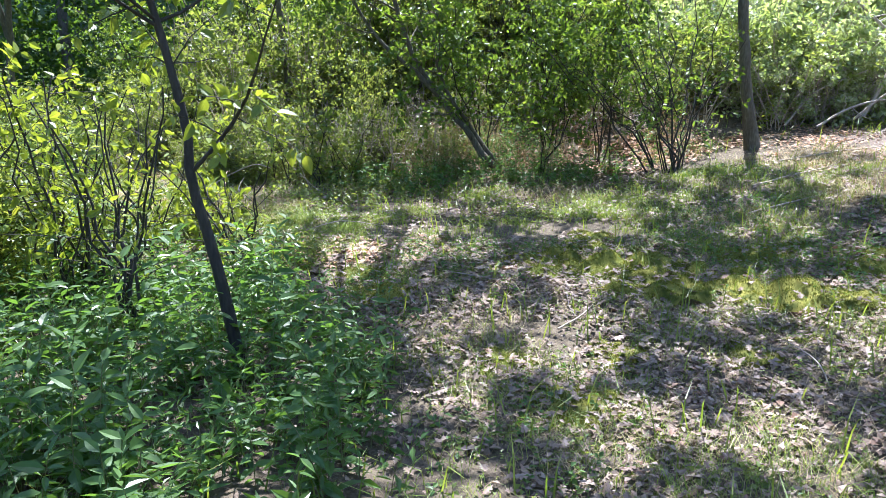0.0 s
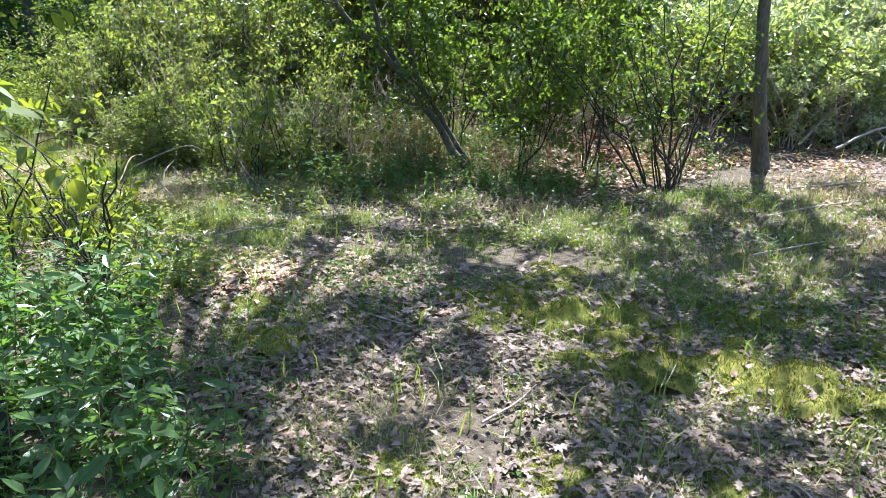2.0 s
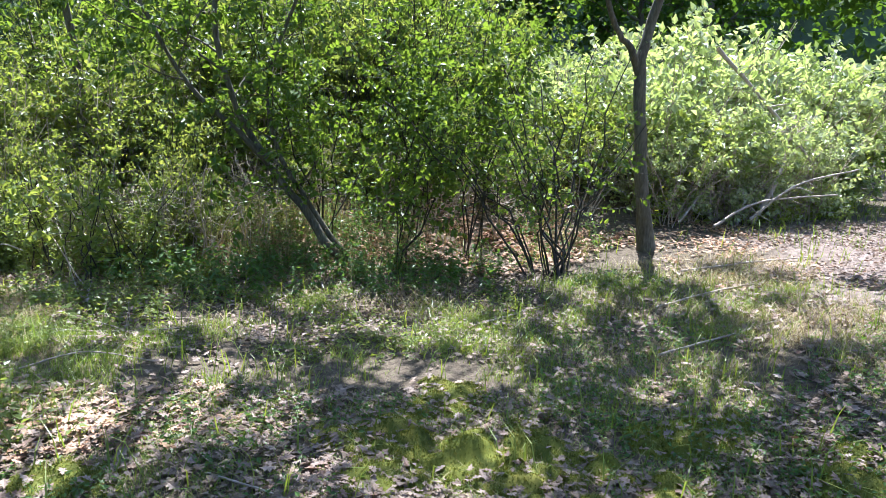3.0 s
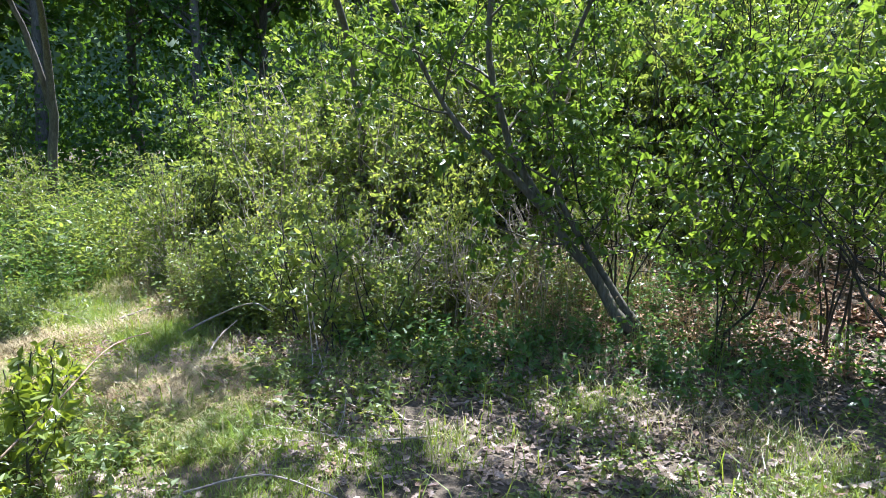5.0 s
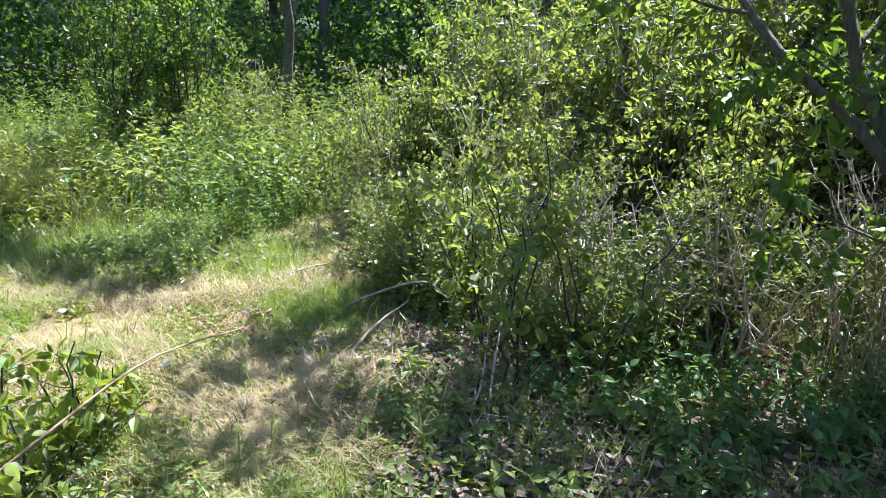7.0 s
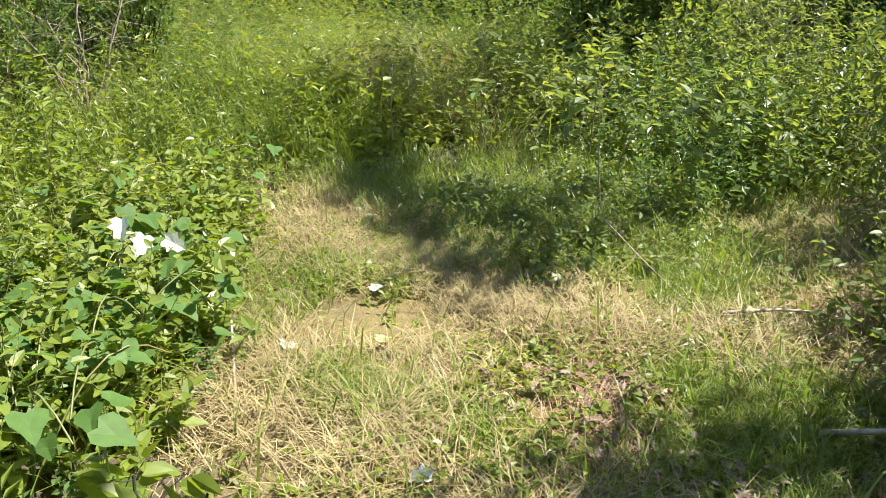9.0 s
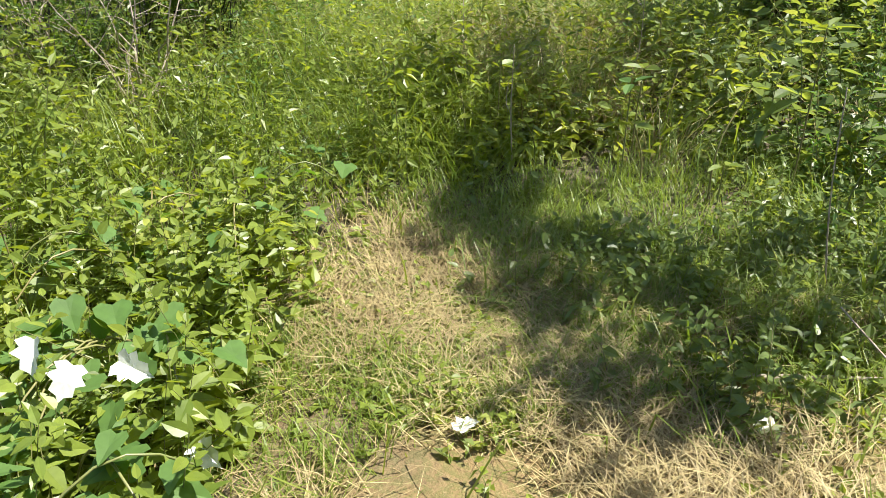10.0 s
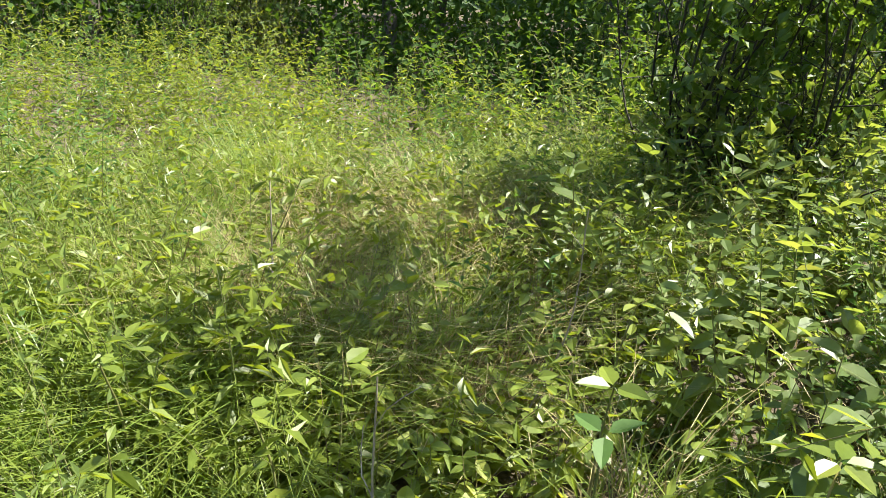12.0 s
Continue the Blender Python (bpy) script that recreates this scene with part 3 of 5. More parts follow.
def many_stemmed(name, label, at, count, tall, wide, r, twig=(7, 0.5), leaf=(OVATE, 6, 0.06), mat=SHRUB, bark=DARK_BARK, lean=(0, 0), from_t=0.35, group="", category="shrub", rise=0.15):
    ob = thing(name, label, category, group, at=at)
    a = rng.uniform(0, 6.28, count)
    s = np.linspace(0, 1, 8)
    w = wide * rng.uniform(0.25, 1.0, count)
    h = tall * rng.uniform(0.65, 1.05, count)
    line = np.zeros((count, 8, 3))
    foot = rng.normal(size=(count, 2)) * 0.06
    line[..., 0] = foot[:, :1] + (w * np.cos(a))[:, None] * s ** 1.25 + lean[0] * s ** 1.3
    line[..., 1] = foot[:, 1:] + (w * np.sin(a))[:, None] * s ** 1.25 + lean[1] * s ** 1.3
    line[..., 2] = h[:, None] * s
    line[:, 1:] += rng.normal(size=(count, 7, 3)) * 0.018 * tall
    rad = (r * rng.uniform(0.5, 1.0, count))[:, None] * (1 - 0.8 * s) + 0.002
    tw, twr = offshoots(line, rad, twig[0], from_t, 1.0, twig[1], 0.7, rise, -0.1, 5 if count <= 14 else 2, 0.5)
    for k in range(count if count <= 14 else 0):
        part("stem", [(*tubes(line[k:k + 1], rad[k:k + 1], 6), bark, True)], ob)
    woody = [(*tubes(tw, twr, 3), bark, True)]
    if count > 14:
        woody.append((*tubes(line, rad, 3), bark, True))
    if len(tw) <= 150 and leaf[1]:
        for k in range(len(tw)):
            part("twig", [(*tubes(tw[k:k + 1], twr[k:k + 1], 4), bark, True)], ob)
    else:
        tagged(part("brushwood", woody, ob), "", "", "", "stuff")
    if leaf[1]:
        part("foliage", [(*leaves_on(leaf[0], tw, leaf[1], 0.1, 1.0, leaf[2], 0.25, 1.0, 0.35), mat, False)], ob)
    return ob


# fan-shaped bush in front of the thicket
many_stemmed("fan_bush", "dark many-stemmed bush fanning out above leaf litter", (2.62, 8.5, z_at(2.62, 8.5) - 0.03), 13, 2.2, 1.05, 0.013, (11, 0.6), (OVATE, 8, 0.06), DARK, DARK_BARK, (-0.1, 0), 0.4)
many_stemmed("leaning_bush", "thin dark stems of a bush leaning out over litter", (2.5, 8.55, z_at(2.5, 8.55) - 0.03), 4, 1.7, 0.3, 0.012, (10, 0.55), (OVATE, 6, 0.06), DARK, DARK_BARK, (-1.2, 0), 0.45)
for x, y, h, k in ((1.35, 9.6, 3.1, 6), (1.95, 9.3, 2.8, 6), (0.5, 9.5, 2.6, 5), (1.2, 9.0, 2.3, 4)):
    many_stemmed("leafy_bush", "leafy bush with dense fresh green sprays on thin dark stems", (x, y, z_at(x, y) - 0.03), k, h, 0.95, 0.01, (21, 0.68), (OVATE, 18, 0.064), DARK, DARK_BARK, (0, -0.25), 0.24, "leafy bushes", "bush", 0.0)
for x, y, h in ((-1.45, 8.25, 1.25), (-1.8, 8.5, 1.1), (-1.15, 8.45, 0.9), (-2.1, 8.75, 0.9), (-2.6, 9.0, 1.0)):
    many_stemmed("leafy_sapling", "slender leafy sapling standing before the hedge", (x, y, z_at(x, y) - 0.02), 4, h, 0.36, 0.006, (10, 0.34), (OVATE, 9, 0.06), SHRUB, DARK_BARK, (0, -0.05), 0.25, "saplings by the hedge", "sapling", 0.0)
for x, y, h in ((-2.3, 4.4, 1.7), (-2.9, 3.7, 1.6), (-2.0, 5.1, 1.3), (-3.0, 4.9, 1.8)):
    many_stemmed("sunlit_bush", "sunlit yellow-green bush behind the weeds", (x, y, z_at(x, y) - 0.02), 5, h, 0.75, 0.009, (14, 0.5), (OVATE, 8, 0.06), BRIGHT, DARK_BARK, (0, 0), 0.25, "sunlit bushes", "bush", 0.0)
# leafless grey shrub behind the sapling
for x, y, h in ((-1.75, 4.0, 1.5), (-2.3, 4.5, 1.3), (-1.35, 4.9, 0.9)):
    many_stemmed("bare_shrub", "half-dead shrub of crossing brown twigs among weeds", (x, y, z_at(x, y) - 0.02), 7, h, 0.55, 0.011, (6, 0.4), (OVATE, 2, 0.06), BRIGHT, DARK_BARK, (0, 0), 0.2, "half-dead shrubs")

# the thicket: a few shrubs, repeated
kinds = []
for k, (tall, wide, mat, leaf, n, group, label) in enumerate((
        (1.7, 0.75, SHRUB, (SMALL, 12, 0.06), 17, "hedge shrubs", "dense green hedge shrub with small leaves and tangled twigs"),
        (1.5, 0.8, SHRUB, (SMALL, 12, 0.064), 16, "hedge shrubs", "dense green hedge shrub with small leaves and tangled twigs"),
        # a lighter and a darker kind: sun and shade are in the leaf colour
        (2.6, 1.0, SHRUB, (BROAD, 15, 0.066), 16, "thicket shrubs", "tall thicket shrub with oval leaves in lit green"),
        (3.0, 1.1, DARK, (BROAD, 15, 0.07), 16, "thicket shrubs", "tall thicket shrub with oval leaves in shaded green"),
        (1.6, 1.0, SILVER, (BROAD, 14, 0.082), 15, "brush shrubs", "pale-leaved brush with sprawling grey twigs"),
        (1.1, 0.9, SHRUB, (BROAD, 11, 0.075), 15, "brush shrubs", "low leafy brush with sprawling twigs"))):
    kinds.append(many_stemmed("shrub", label, (0, 0, -60), n, tall, wide, 0.01, (11, 0.52), leaf, mat, DEAD if k in (0, 4) else DARK_BARK, (0, 0), 0.12, group))


def plant(kind, x, y, scale=1.0):
    ob = copy_thing(kind, pose(x, y, z_at(x, y) - 0.03, rng.normal() * 4, rng.normal() * 4, rng.uniform(0, 360)))
    ob.scale = (scale, scale, scale * rng.uniform(0.85, 1.1))
    return ob


for x, y in spread([(-3.7, 9.0), (-2.4, 8.9), (-0.9, 9.4), (-0.4, 10.4), (-0.4, 11.8), (-4.3, 11.6)], 34):
    plant(kinds[int(rng.integers(0, 2))], x, y, 0.29 + 0.39 * (y - 8.9) * rng.uniform(0.8, 1.15))
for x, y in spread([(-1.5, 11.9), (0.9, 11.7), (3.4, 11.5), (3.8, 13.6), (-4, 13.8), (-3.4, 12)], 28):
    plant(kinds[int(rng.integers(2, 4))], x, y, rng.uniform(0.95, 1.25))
for x, y in spread([(3.6, 9.5), (5.0, 10.2), (9, 12.6), (9, 15), (3.6, 13)], 30):
    plant(kinds[int(rng.integers(4, 6))], x, y, rng.uniform(0.8, 1.3))
for x, y in spread([(-4.6, 10.8), (-8, 9.6), (-12, 9), (-13, 14), (-4.6, 14)], 14):
    plant(kinds[int(rng.choice([0, 3, 5]))], x, y, rng.uniform(0.7, 1.1))
for x, y in spread([(-12.5, 2), (-12.6, 5.5), (-12.5, 8.5), (-16, 9), (-16, 2)], 12):
    plant(kinds[int(rng.integers(0, 4))], x, y, rng.uniform(0.7, 1.0))
for x, y in ((-3.3, 5.3), (-4.2, 4.6), (-2.9, 4.3), (-5.4, 5.0), (-3.9, 3.4)):
    plant(kinds[5], x, y, rng.uniform(0.7, 0.95))
# darker kind again: its colour carries the shade of a hollow
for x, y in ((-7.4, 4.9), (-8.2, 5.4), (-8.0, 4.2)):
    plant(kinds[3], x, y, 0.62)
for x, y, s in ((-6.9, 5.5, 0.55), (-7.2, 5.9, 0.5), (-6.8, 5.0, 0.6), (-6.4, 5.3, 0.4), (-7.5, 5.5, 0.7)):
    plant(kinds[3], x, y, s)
for x, y, s in ((4.5, 9.75, 0.6), (5.3, 10.05, 0.75), (6.0, 10.3, 0.8), (6.8, 10.7, 0.9), (4.9, 10.5, 0.9), (5.8, 10.9, 1.0), (4.1, 10.0, 0.7)):
    plant(kinds[4], x, y, s)
for x, y in spread([(4.4, 11.2), (7.0, 11.6), (9.5, 12.8), (9.5, 15.0), (4.6, 13.4)], 16):
    plant(kinds[4], x, y, rng.uniform(1.2, 1.7) * (1.0 if y > 12.2 else 0.85))
for x, y in ((0.3, 10.7), (1.0, 10.9), (1.7, 10.8), (2.4, 10.6), (3.1, 10.5), (0.7, 11.3), (2.0, 11.4), (2.9, 11.2), (3.6, 10.6)):
    plant(kinds[int(rng.choice([1, 5]))], x, y, rng.uniform(0.5, 0.8))
for ob in kinds:
    for o in (*ob.children_recursive, ob):
        bpy.data.objects.remove(o)

# taller woods that close the place and throw the dappled shade
wood = []
for tall, reach, label in ((8.5, 2.3, "tall broadleaf tree with a ragged crown"), (10.5, 2.8, "tall broadleaf tree with a dense crown")):
    wood.append(tree("broadleaf_tree", label, (0, 0, -80), [([(0, 0, 0), (0.1, 0.05, tall * 0.3), (-0.1, 0.1, tall * 0.6), (0.1, 0, tall)], 0.13, 0.03)],
                     BARK, WOODS, (22, 0.3, 1.0, reach), (11, 1.0), (FLAT, 17, 0.19), group="trees of the wood"))
for x, y, s in ((-2.0, 20.0, 1.0), (0.5, 21.5, 1.0), (4.6, 21.5, 0.9), (8.5, 20.5, 1.0), (-5.5, 19.5, 1.1), (-8.8, 17.5, 1.0), (-12, 16.5, 1.1), (-15, 14.5, 1.1), (-17, 10, 1.0), (-16, 5.5, 1.0), (-13, 0, 0.9),
                (12, 14, 1.0), (13, 9, 1.0), (11, 3, 1.0), (7.5, -4, 0.9), (0.5, -7, 1.0), (-6.5, -5, 0.9), (0, 22, 1.2), (5, 23, 1.2), (-18, 20, 1.2), (-9, 21, 1.2), (-21, 12, 1.2), (-20, 3, 1.2), (11, 22, 1.2), (-13, 21, 1.2)):
    ob = copy_thing(wood[int(rng.integers(0, 2))], pose(x, y, z_at(x, y) - 0.08, 0, 0, rng.uniform(0, 360)))
    ob.scale = (s, s, s)
for ob in wood:
    for o in (*ob.children_recursive, ob):
        bpy.data.objects.remove(o)


def far_woods():
    """Understorey and leaves of the wood round the clearing, nearest first, then an added shading layer."""
    out = []
    for n, lo, hi, top, size in ((75000, 11.5, 17, 4.6, 0.11), (62000, 17, 27, 9.0, 0.17), (36000, 27, 44, 15.0, 0.4)):
        a = rng.uniform(0, 2 * np.pi, n)
        if lo < 17:
            a = rng.uniform(0.1, 3.6, n)
        r = rng.uniform(lo, hi, n)
        q = np.column_stack((-3 + r * np.cos(a), 4.5 + r * np.sin(a)))
        q = q[~((q[:, 0] > -0.5) & (q[:, 1] < 15.5))] if lo < 17 else q
        n = len(q)
        lump = smooth(-0.9, 0.7, wave(q[:, 0], q[:, 1], 0.9, 3) + 0.6 * wave(q[:, 0], q[:, 1], 2.3, 8))
        p = on_ground(q)
        p[:, 2] += rng.uniform(0, 1, n) ** 1.4 * top * (0.25 + 0.75 * lump)
        out.append((*leaves(FLAT, p, random_ways(n), unit(np.array([0, 0, 0.6]) + random_ways(n)), size * rng.uniform(0.6, 1.3, n), 1.2), WOODS, False))
    # loose leaf layer without trees, added overhead to shade the understorey
    n = 60000
    a, r = rng.uniform(0.05, 3.5, n), np.sqrt(rng.uniform(15.0 ** 2, 34.0 ** 2, n))
    q = np.column_stack((-3 + r * np.cos(a), 4.5 + r * np.sin(a)))
    q = q[(q[:, 1] > 20.5) | ((q[:, 0] < -8) & (q[:, 1] > 14.5)) | (q[:, 0] < -15.5)]
    p = on_ground(q)
    p[:, 2] += rng.uniform(5.5, 11, len(q))
    out.append((*leaves(FLAT, p, random_ways(len(q)), unit(np.array([0, 0, 1.2]) + random_ways(len(q))), 0.5 * rng.uniform(0.6, 1.3, len(q)), 1.2), WOODS, False))
    return stuff("far_woods", out, "shaded foliage of the wood round the clearing", "woods")


far_woods()


def backdrop():
    """The far edge of the wood: a rough green bank right round."""
    n, k = 360, 10
    a, s = np.linspace(0, 2 * np.pi, n), np.linspace(0, 1, k)
    ga, gs = np.meshgrid(a, s)
    r = 62 + 6 * gs + 2.2 * wave(ga * 9, gs * 5, 2.3, 1)
    z = -1.5 + gs * (17 + 2.5 * np.sin(ga * 7) + 1.6 * np.sin(ga * 23) + 1.2 * np.sin(ga * 61))
    v = np.column_stack(((-2 + r * np.cos(ga)).ravel(), (6 + r * np.sin(ga)).ravel(), z.ravel()))
    i, j = np.meshgrid(np.arange(k - 1), np.arange(n - 1), indexing="ij")
    q = (i * n + j).ravel()
    return tagged(new("backdrop", mesh_of("backdrop", [(v, np.concatenate((np.column_stack((q, q + n + 1, q + 1)), np.column_stack((q, q + n, q + n + 1)))), FAR_GREEN, True)])), "distant wooded bank in hazy green", "woods", "", "structure")


FAR_GREEN = rough_material("far_trees", [(0.012, 0.022, 0.008), (0.04, 0.07, 0.02), (0.08, 0.12, 0.035)], 0.9, bump=1.0)
backdrop()


# ---- weeds ----
def herb_kinds(name, label, category, group, count, tall, per, shape, size, mat, **how):
    out = []
    for _ in range(count):
        ob = thing(name, label, category, group, at=(0, 0, -60))
        st, lf = herbs(np.zeros((1, 3)), np.array([tall]) * rng.uniform(0.85, 1.15), per, shape, size, **how)
        part("stem", [(*st, STALK, True)], ob)
        part("foliage", [(*lf, mat, False)], ob)
        out.append(ob)
    return out


def sow(kinds_, places, lo, hi):
    for x, y in places:
        ob = copy_thing(kinds_[int(rng.integers(0, len(kinds_)))], pose(x, y, z_at(x, y) - 0.01, rng.normal() * 6, rng.normal() * 6, rng.uniform(0, 360)))
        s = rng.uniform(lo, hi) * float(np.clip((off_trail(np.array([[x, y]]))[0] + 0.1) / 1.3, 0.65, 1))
        ob.scale = (s, s, s)
    for ob in kinds_:
        for o in (*ob.children_recursive, ob):
            bpy.data.objects.remove(o)


WEED_AREA = [(-0.35, 1.2), (-0.3, 2.4), (-0.15, 3.2), (-0.6, 4.0), (-1.1, 4.8), (-2.2, 5.2), (-3.2, 4.0), (-2.4, 1.6)]
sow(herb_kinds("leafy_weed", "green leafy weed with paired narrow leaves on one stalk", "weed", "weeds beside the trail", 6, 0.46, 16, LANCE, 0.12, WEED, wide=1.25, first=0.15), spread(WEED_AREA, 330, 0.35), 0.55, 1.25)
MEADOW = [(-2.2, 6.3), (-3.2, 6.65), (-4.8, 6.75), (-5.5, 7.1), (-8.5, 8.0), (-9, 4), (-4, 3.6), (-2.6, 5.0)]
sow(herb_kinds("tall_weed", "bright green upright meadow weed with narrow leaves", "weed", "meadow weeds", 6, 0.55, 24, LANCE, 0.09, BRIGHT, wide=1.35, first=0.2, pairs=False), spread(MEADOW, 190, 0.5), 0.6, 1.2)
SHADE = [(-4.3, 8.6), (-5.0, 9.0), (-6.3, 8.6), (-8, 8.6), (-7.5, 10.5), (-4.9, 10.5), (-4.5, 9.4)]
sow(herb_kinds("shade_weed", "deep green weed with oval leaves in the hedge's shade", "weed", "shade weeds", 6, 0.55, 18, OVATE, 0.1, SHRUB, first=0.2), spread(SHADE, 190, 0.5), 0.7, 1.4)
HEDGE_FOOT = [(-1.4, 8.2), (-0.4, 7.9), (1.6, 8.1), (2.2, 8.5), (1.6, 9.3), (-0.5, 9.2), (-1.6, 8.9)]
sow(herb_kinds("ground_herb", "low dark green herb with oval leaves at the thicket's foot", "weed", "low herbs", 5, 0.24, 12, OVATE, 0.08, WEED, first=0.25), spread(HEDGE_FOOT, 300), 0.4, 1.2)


def undergrowth():
    """Weeds past counting, in patches by kind."""
    out = []
    FAR_END = [(-5.5, 7.2), (-5.9, 8.3), (-7.0, 9.6), (-10.5, 10.5), (-11.5, 5.5), (-8, 5.6)]
    BEHIND = [(-2.4, 1.4), (-3.2, 4.0), (-2.4, 5.2), (-2.6, 6.2), (-7, 6.0), (-9, 1)]
    for k, (poly, n, lo, hi, per, shape, size, mat, clump) in enumerate((
            (WEED_AREA, 1100, 0.1, 0.38, 9, SLIM, 0.09, WEED, 0),
            (BEHIND, 300, 0.4, 1.0, 20, SLIM, 0.1, BRIGHT, 0.6), (BEHIND, 420, 0.3, 0.8, 14, BROAD, 0.07, BRIGHT, 0.6),
            (MEADOW, 420, 0.2, 0.75, 20, SLIM, 0.095, BRIGHT, 0.5), (MEADOW, 480, 0.15, 0.5, 11, BROAD, 0.075, BRIGHT, 0.5), (MEADOW, 450, 0.2, 0.6, 14, BROAD, 0.05, WEED, 0.2), (MEADOW, 260, 0.35, 0.95, 30, SLIM, 0.06, SHRUB, 0.2),
            (FAR_END, 230, 0.3, 0.9, 22, SLIM, 0.1, BRIGHT, -0.1), (FAR_END, 420, 0.12, 0.45, 11, BROAD, 0.085, BRIGHT, 0.1), (FAR_END, 220, 0.25, 0.7, 26, SLIM, 0.05, SHRUB, -0.1), (FAR_END, 200, 0.5, 1.0, 30, SLIM, 0.07, WEED, 0.2),
            (SHADE, 450, 0.15, 0.5, 12, BROAD, 0.08, SHRUB, 0.6), (SHADE, 300, 0.3, 0.9, 24, SLIM, 0.07, WEED, 0.4),
            ([(-4.6, 9.6), (-4.6, 11.5), (-8.5, 12), (-9.5, 9.4), (-7, 9.2)], 520, 0.5, 1.2, 24, SLIM, 0.09, SHRUB, 0.8),
            ([(-4.2, 9.2), (-3.0, 8.6), (-1.6, 8.7), (-0.6, 9.3), (0.5, 10.1), (-4, 10.4)], 700, 0.15, 0.6, 16, SMALL, 0.06, SHRUB, 0.7),
            ([(0.6, 10.6), (3.6, 10.2), (4.6, 10.4), (4, 12), (-0.6, 12)], 600, 0.2, 0.9, 18, BROAD, 0.065, SHRUB, 1.2),
            ([(3.9, 9.0), (5.4, 9.9), (8, 11.2), (8, 13), (4, 12)], 700, 0.2, 0.8, 15, BROAD, 0.075, BRIGHT, 0.8),
            ([(-10, 9), (-16, 8), (-14, 15), (-4, 15.5), (-4.5, 11.5)], 650, 0.4, 1.3, 16, BROAD, 0.13, WOODS, 1.5),
            ([(-1.8, 7.3), (-0.6, 6.3), (1.5, 6.6), (2.4, 8.0), (0, 8.2), (-1.6, 8.4)], 650, 0.04, 0.14, 6, BROAD, 0.05, SHRUB, 0.7),
            ([(-1.9, 7.4), (-0.9, 7.2), (-0.2, 8.0), (-0.6, 8.9), (-2.0, 8.6)], 220, 0.06, 0.2, 7, BROAD, 0.08, SHRUB, 0.9),
            ([(-2.6, 6.0), (-3.1, 6.62), (-5.1, 6.8), (-5.1, 6.1), (-3, 5.5)], 520, 0.12, 0.42, 13, OVATE, 0.075, BRIGHT, 0),
            ([(-8, 3.5), (-13.5, 3.5), (-13.5, 8), (-10, 8.5)], 600, 0.4, 1.0, 22, SLIM, 0.09, BRIGHT, 0),
            ([(-2.6, 5.4), (-1.2, 4.9), (-0.6, 6.2), (-1.8, 6.9), (-2.6, 6.6)], 240, 0.06, 0.25, 9, BROAD, 0.07, SHRUB, 0.5),
            (LITTER_AREA, 1500, 0.03, 0.1, 6, BROAD, 0.045, WEED, 0.4), (LITTER_AREA, 1300, 0.02, 0.08, 6, BROAD, 0.04, SHRUB, 0.9),
            ([(1.6, 5.6), (3.4, 2.5), (4.6, 4.0), (4.2, 7.4), (2.6, 8.2)], 700, 0.03, 0.1, 6, BROAD, 0.045, WEED, 0.3),
            ([(-3.8, 8.0), (-5.0, 7.5), (-5.7, 7.1), (-6.3, 8.3), (-5.5, 9.1), (-4.3, 9.0)], 650, 0.06, 0.24, 9, OVATE, 0.06, SHRUB, 0.8),
            ([(-5.5, 7.2), (-6.0, 8.6), (-8, 9.2), (-8.5, 6.5)], 520, 0.15, 0.6, 10, OVATE, 0.085, BRIGHT, 0.5),
            ([(-3.0, 8.95), (-1.4, 8.55), (-0.6, 9.0), (-0.8, 9.4), (-2.8, 9.4)], 520, 0.25, 0.85, 14, OVATE, 0.055, SHRUB, 0.8),
            ([(-0.4, 8.8), (1.0, 8.8), (2.4, 8.7), (3.4, 9.2), (3.0, 10.4), (-0.4, 10.4)], 620, 0.06, 0.4, 9, BROAD, 0.055, WEED, 0.7),
            ([(-0.3, 8.9), (3.2, 8.9), (3.2, 9.9), (-0.3, 9.9)], 260, 0.15, 0.6, 5, SLIM, 0.05, RUSSET, 0.7),
            (STRAW_AREA, 1500, 0.03, 0.1, 6, BROAD, 0.045, BRIGHT, 0.3))):
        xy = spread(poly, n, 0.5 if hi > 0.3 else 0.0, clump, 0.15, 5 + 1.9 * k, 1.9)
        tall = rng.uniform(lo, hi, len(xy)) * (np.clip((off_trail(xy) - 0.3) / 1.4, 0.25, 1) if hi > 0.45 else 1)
        st, lf = herbs(on_ground(xy, -0.01), tall, per, shape, size, first=0.12, pairs=False, lean=0.3, droop=0.05 * (k % 5), thick=0.002)
        out += [(*st, STALK, True), (*lf, mat, False)]
    return stuff("undergrowth", out, "mixed green undergrowth of weeds and seedlings", "undergrowth")


undergrowth()


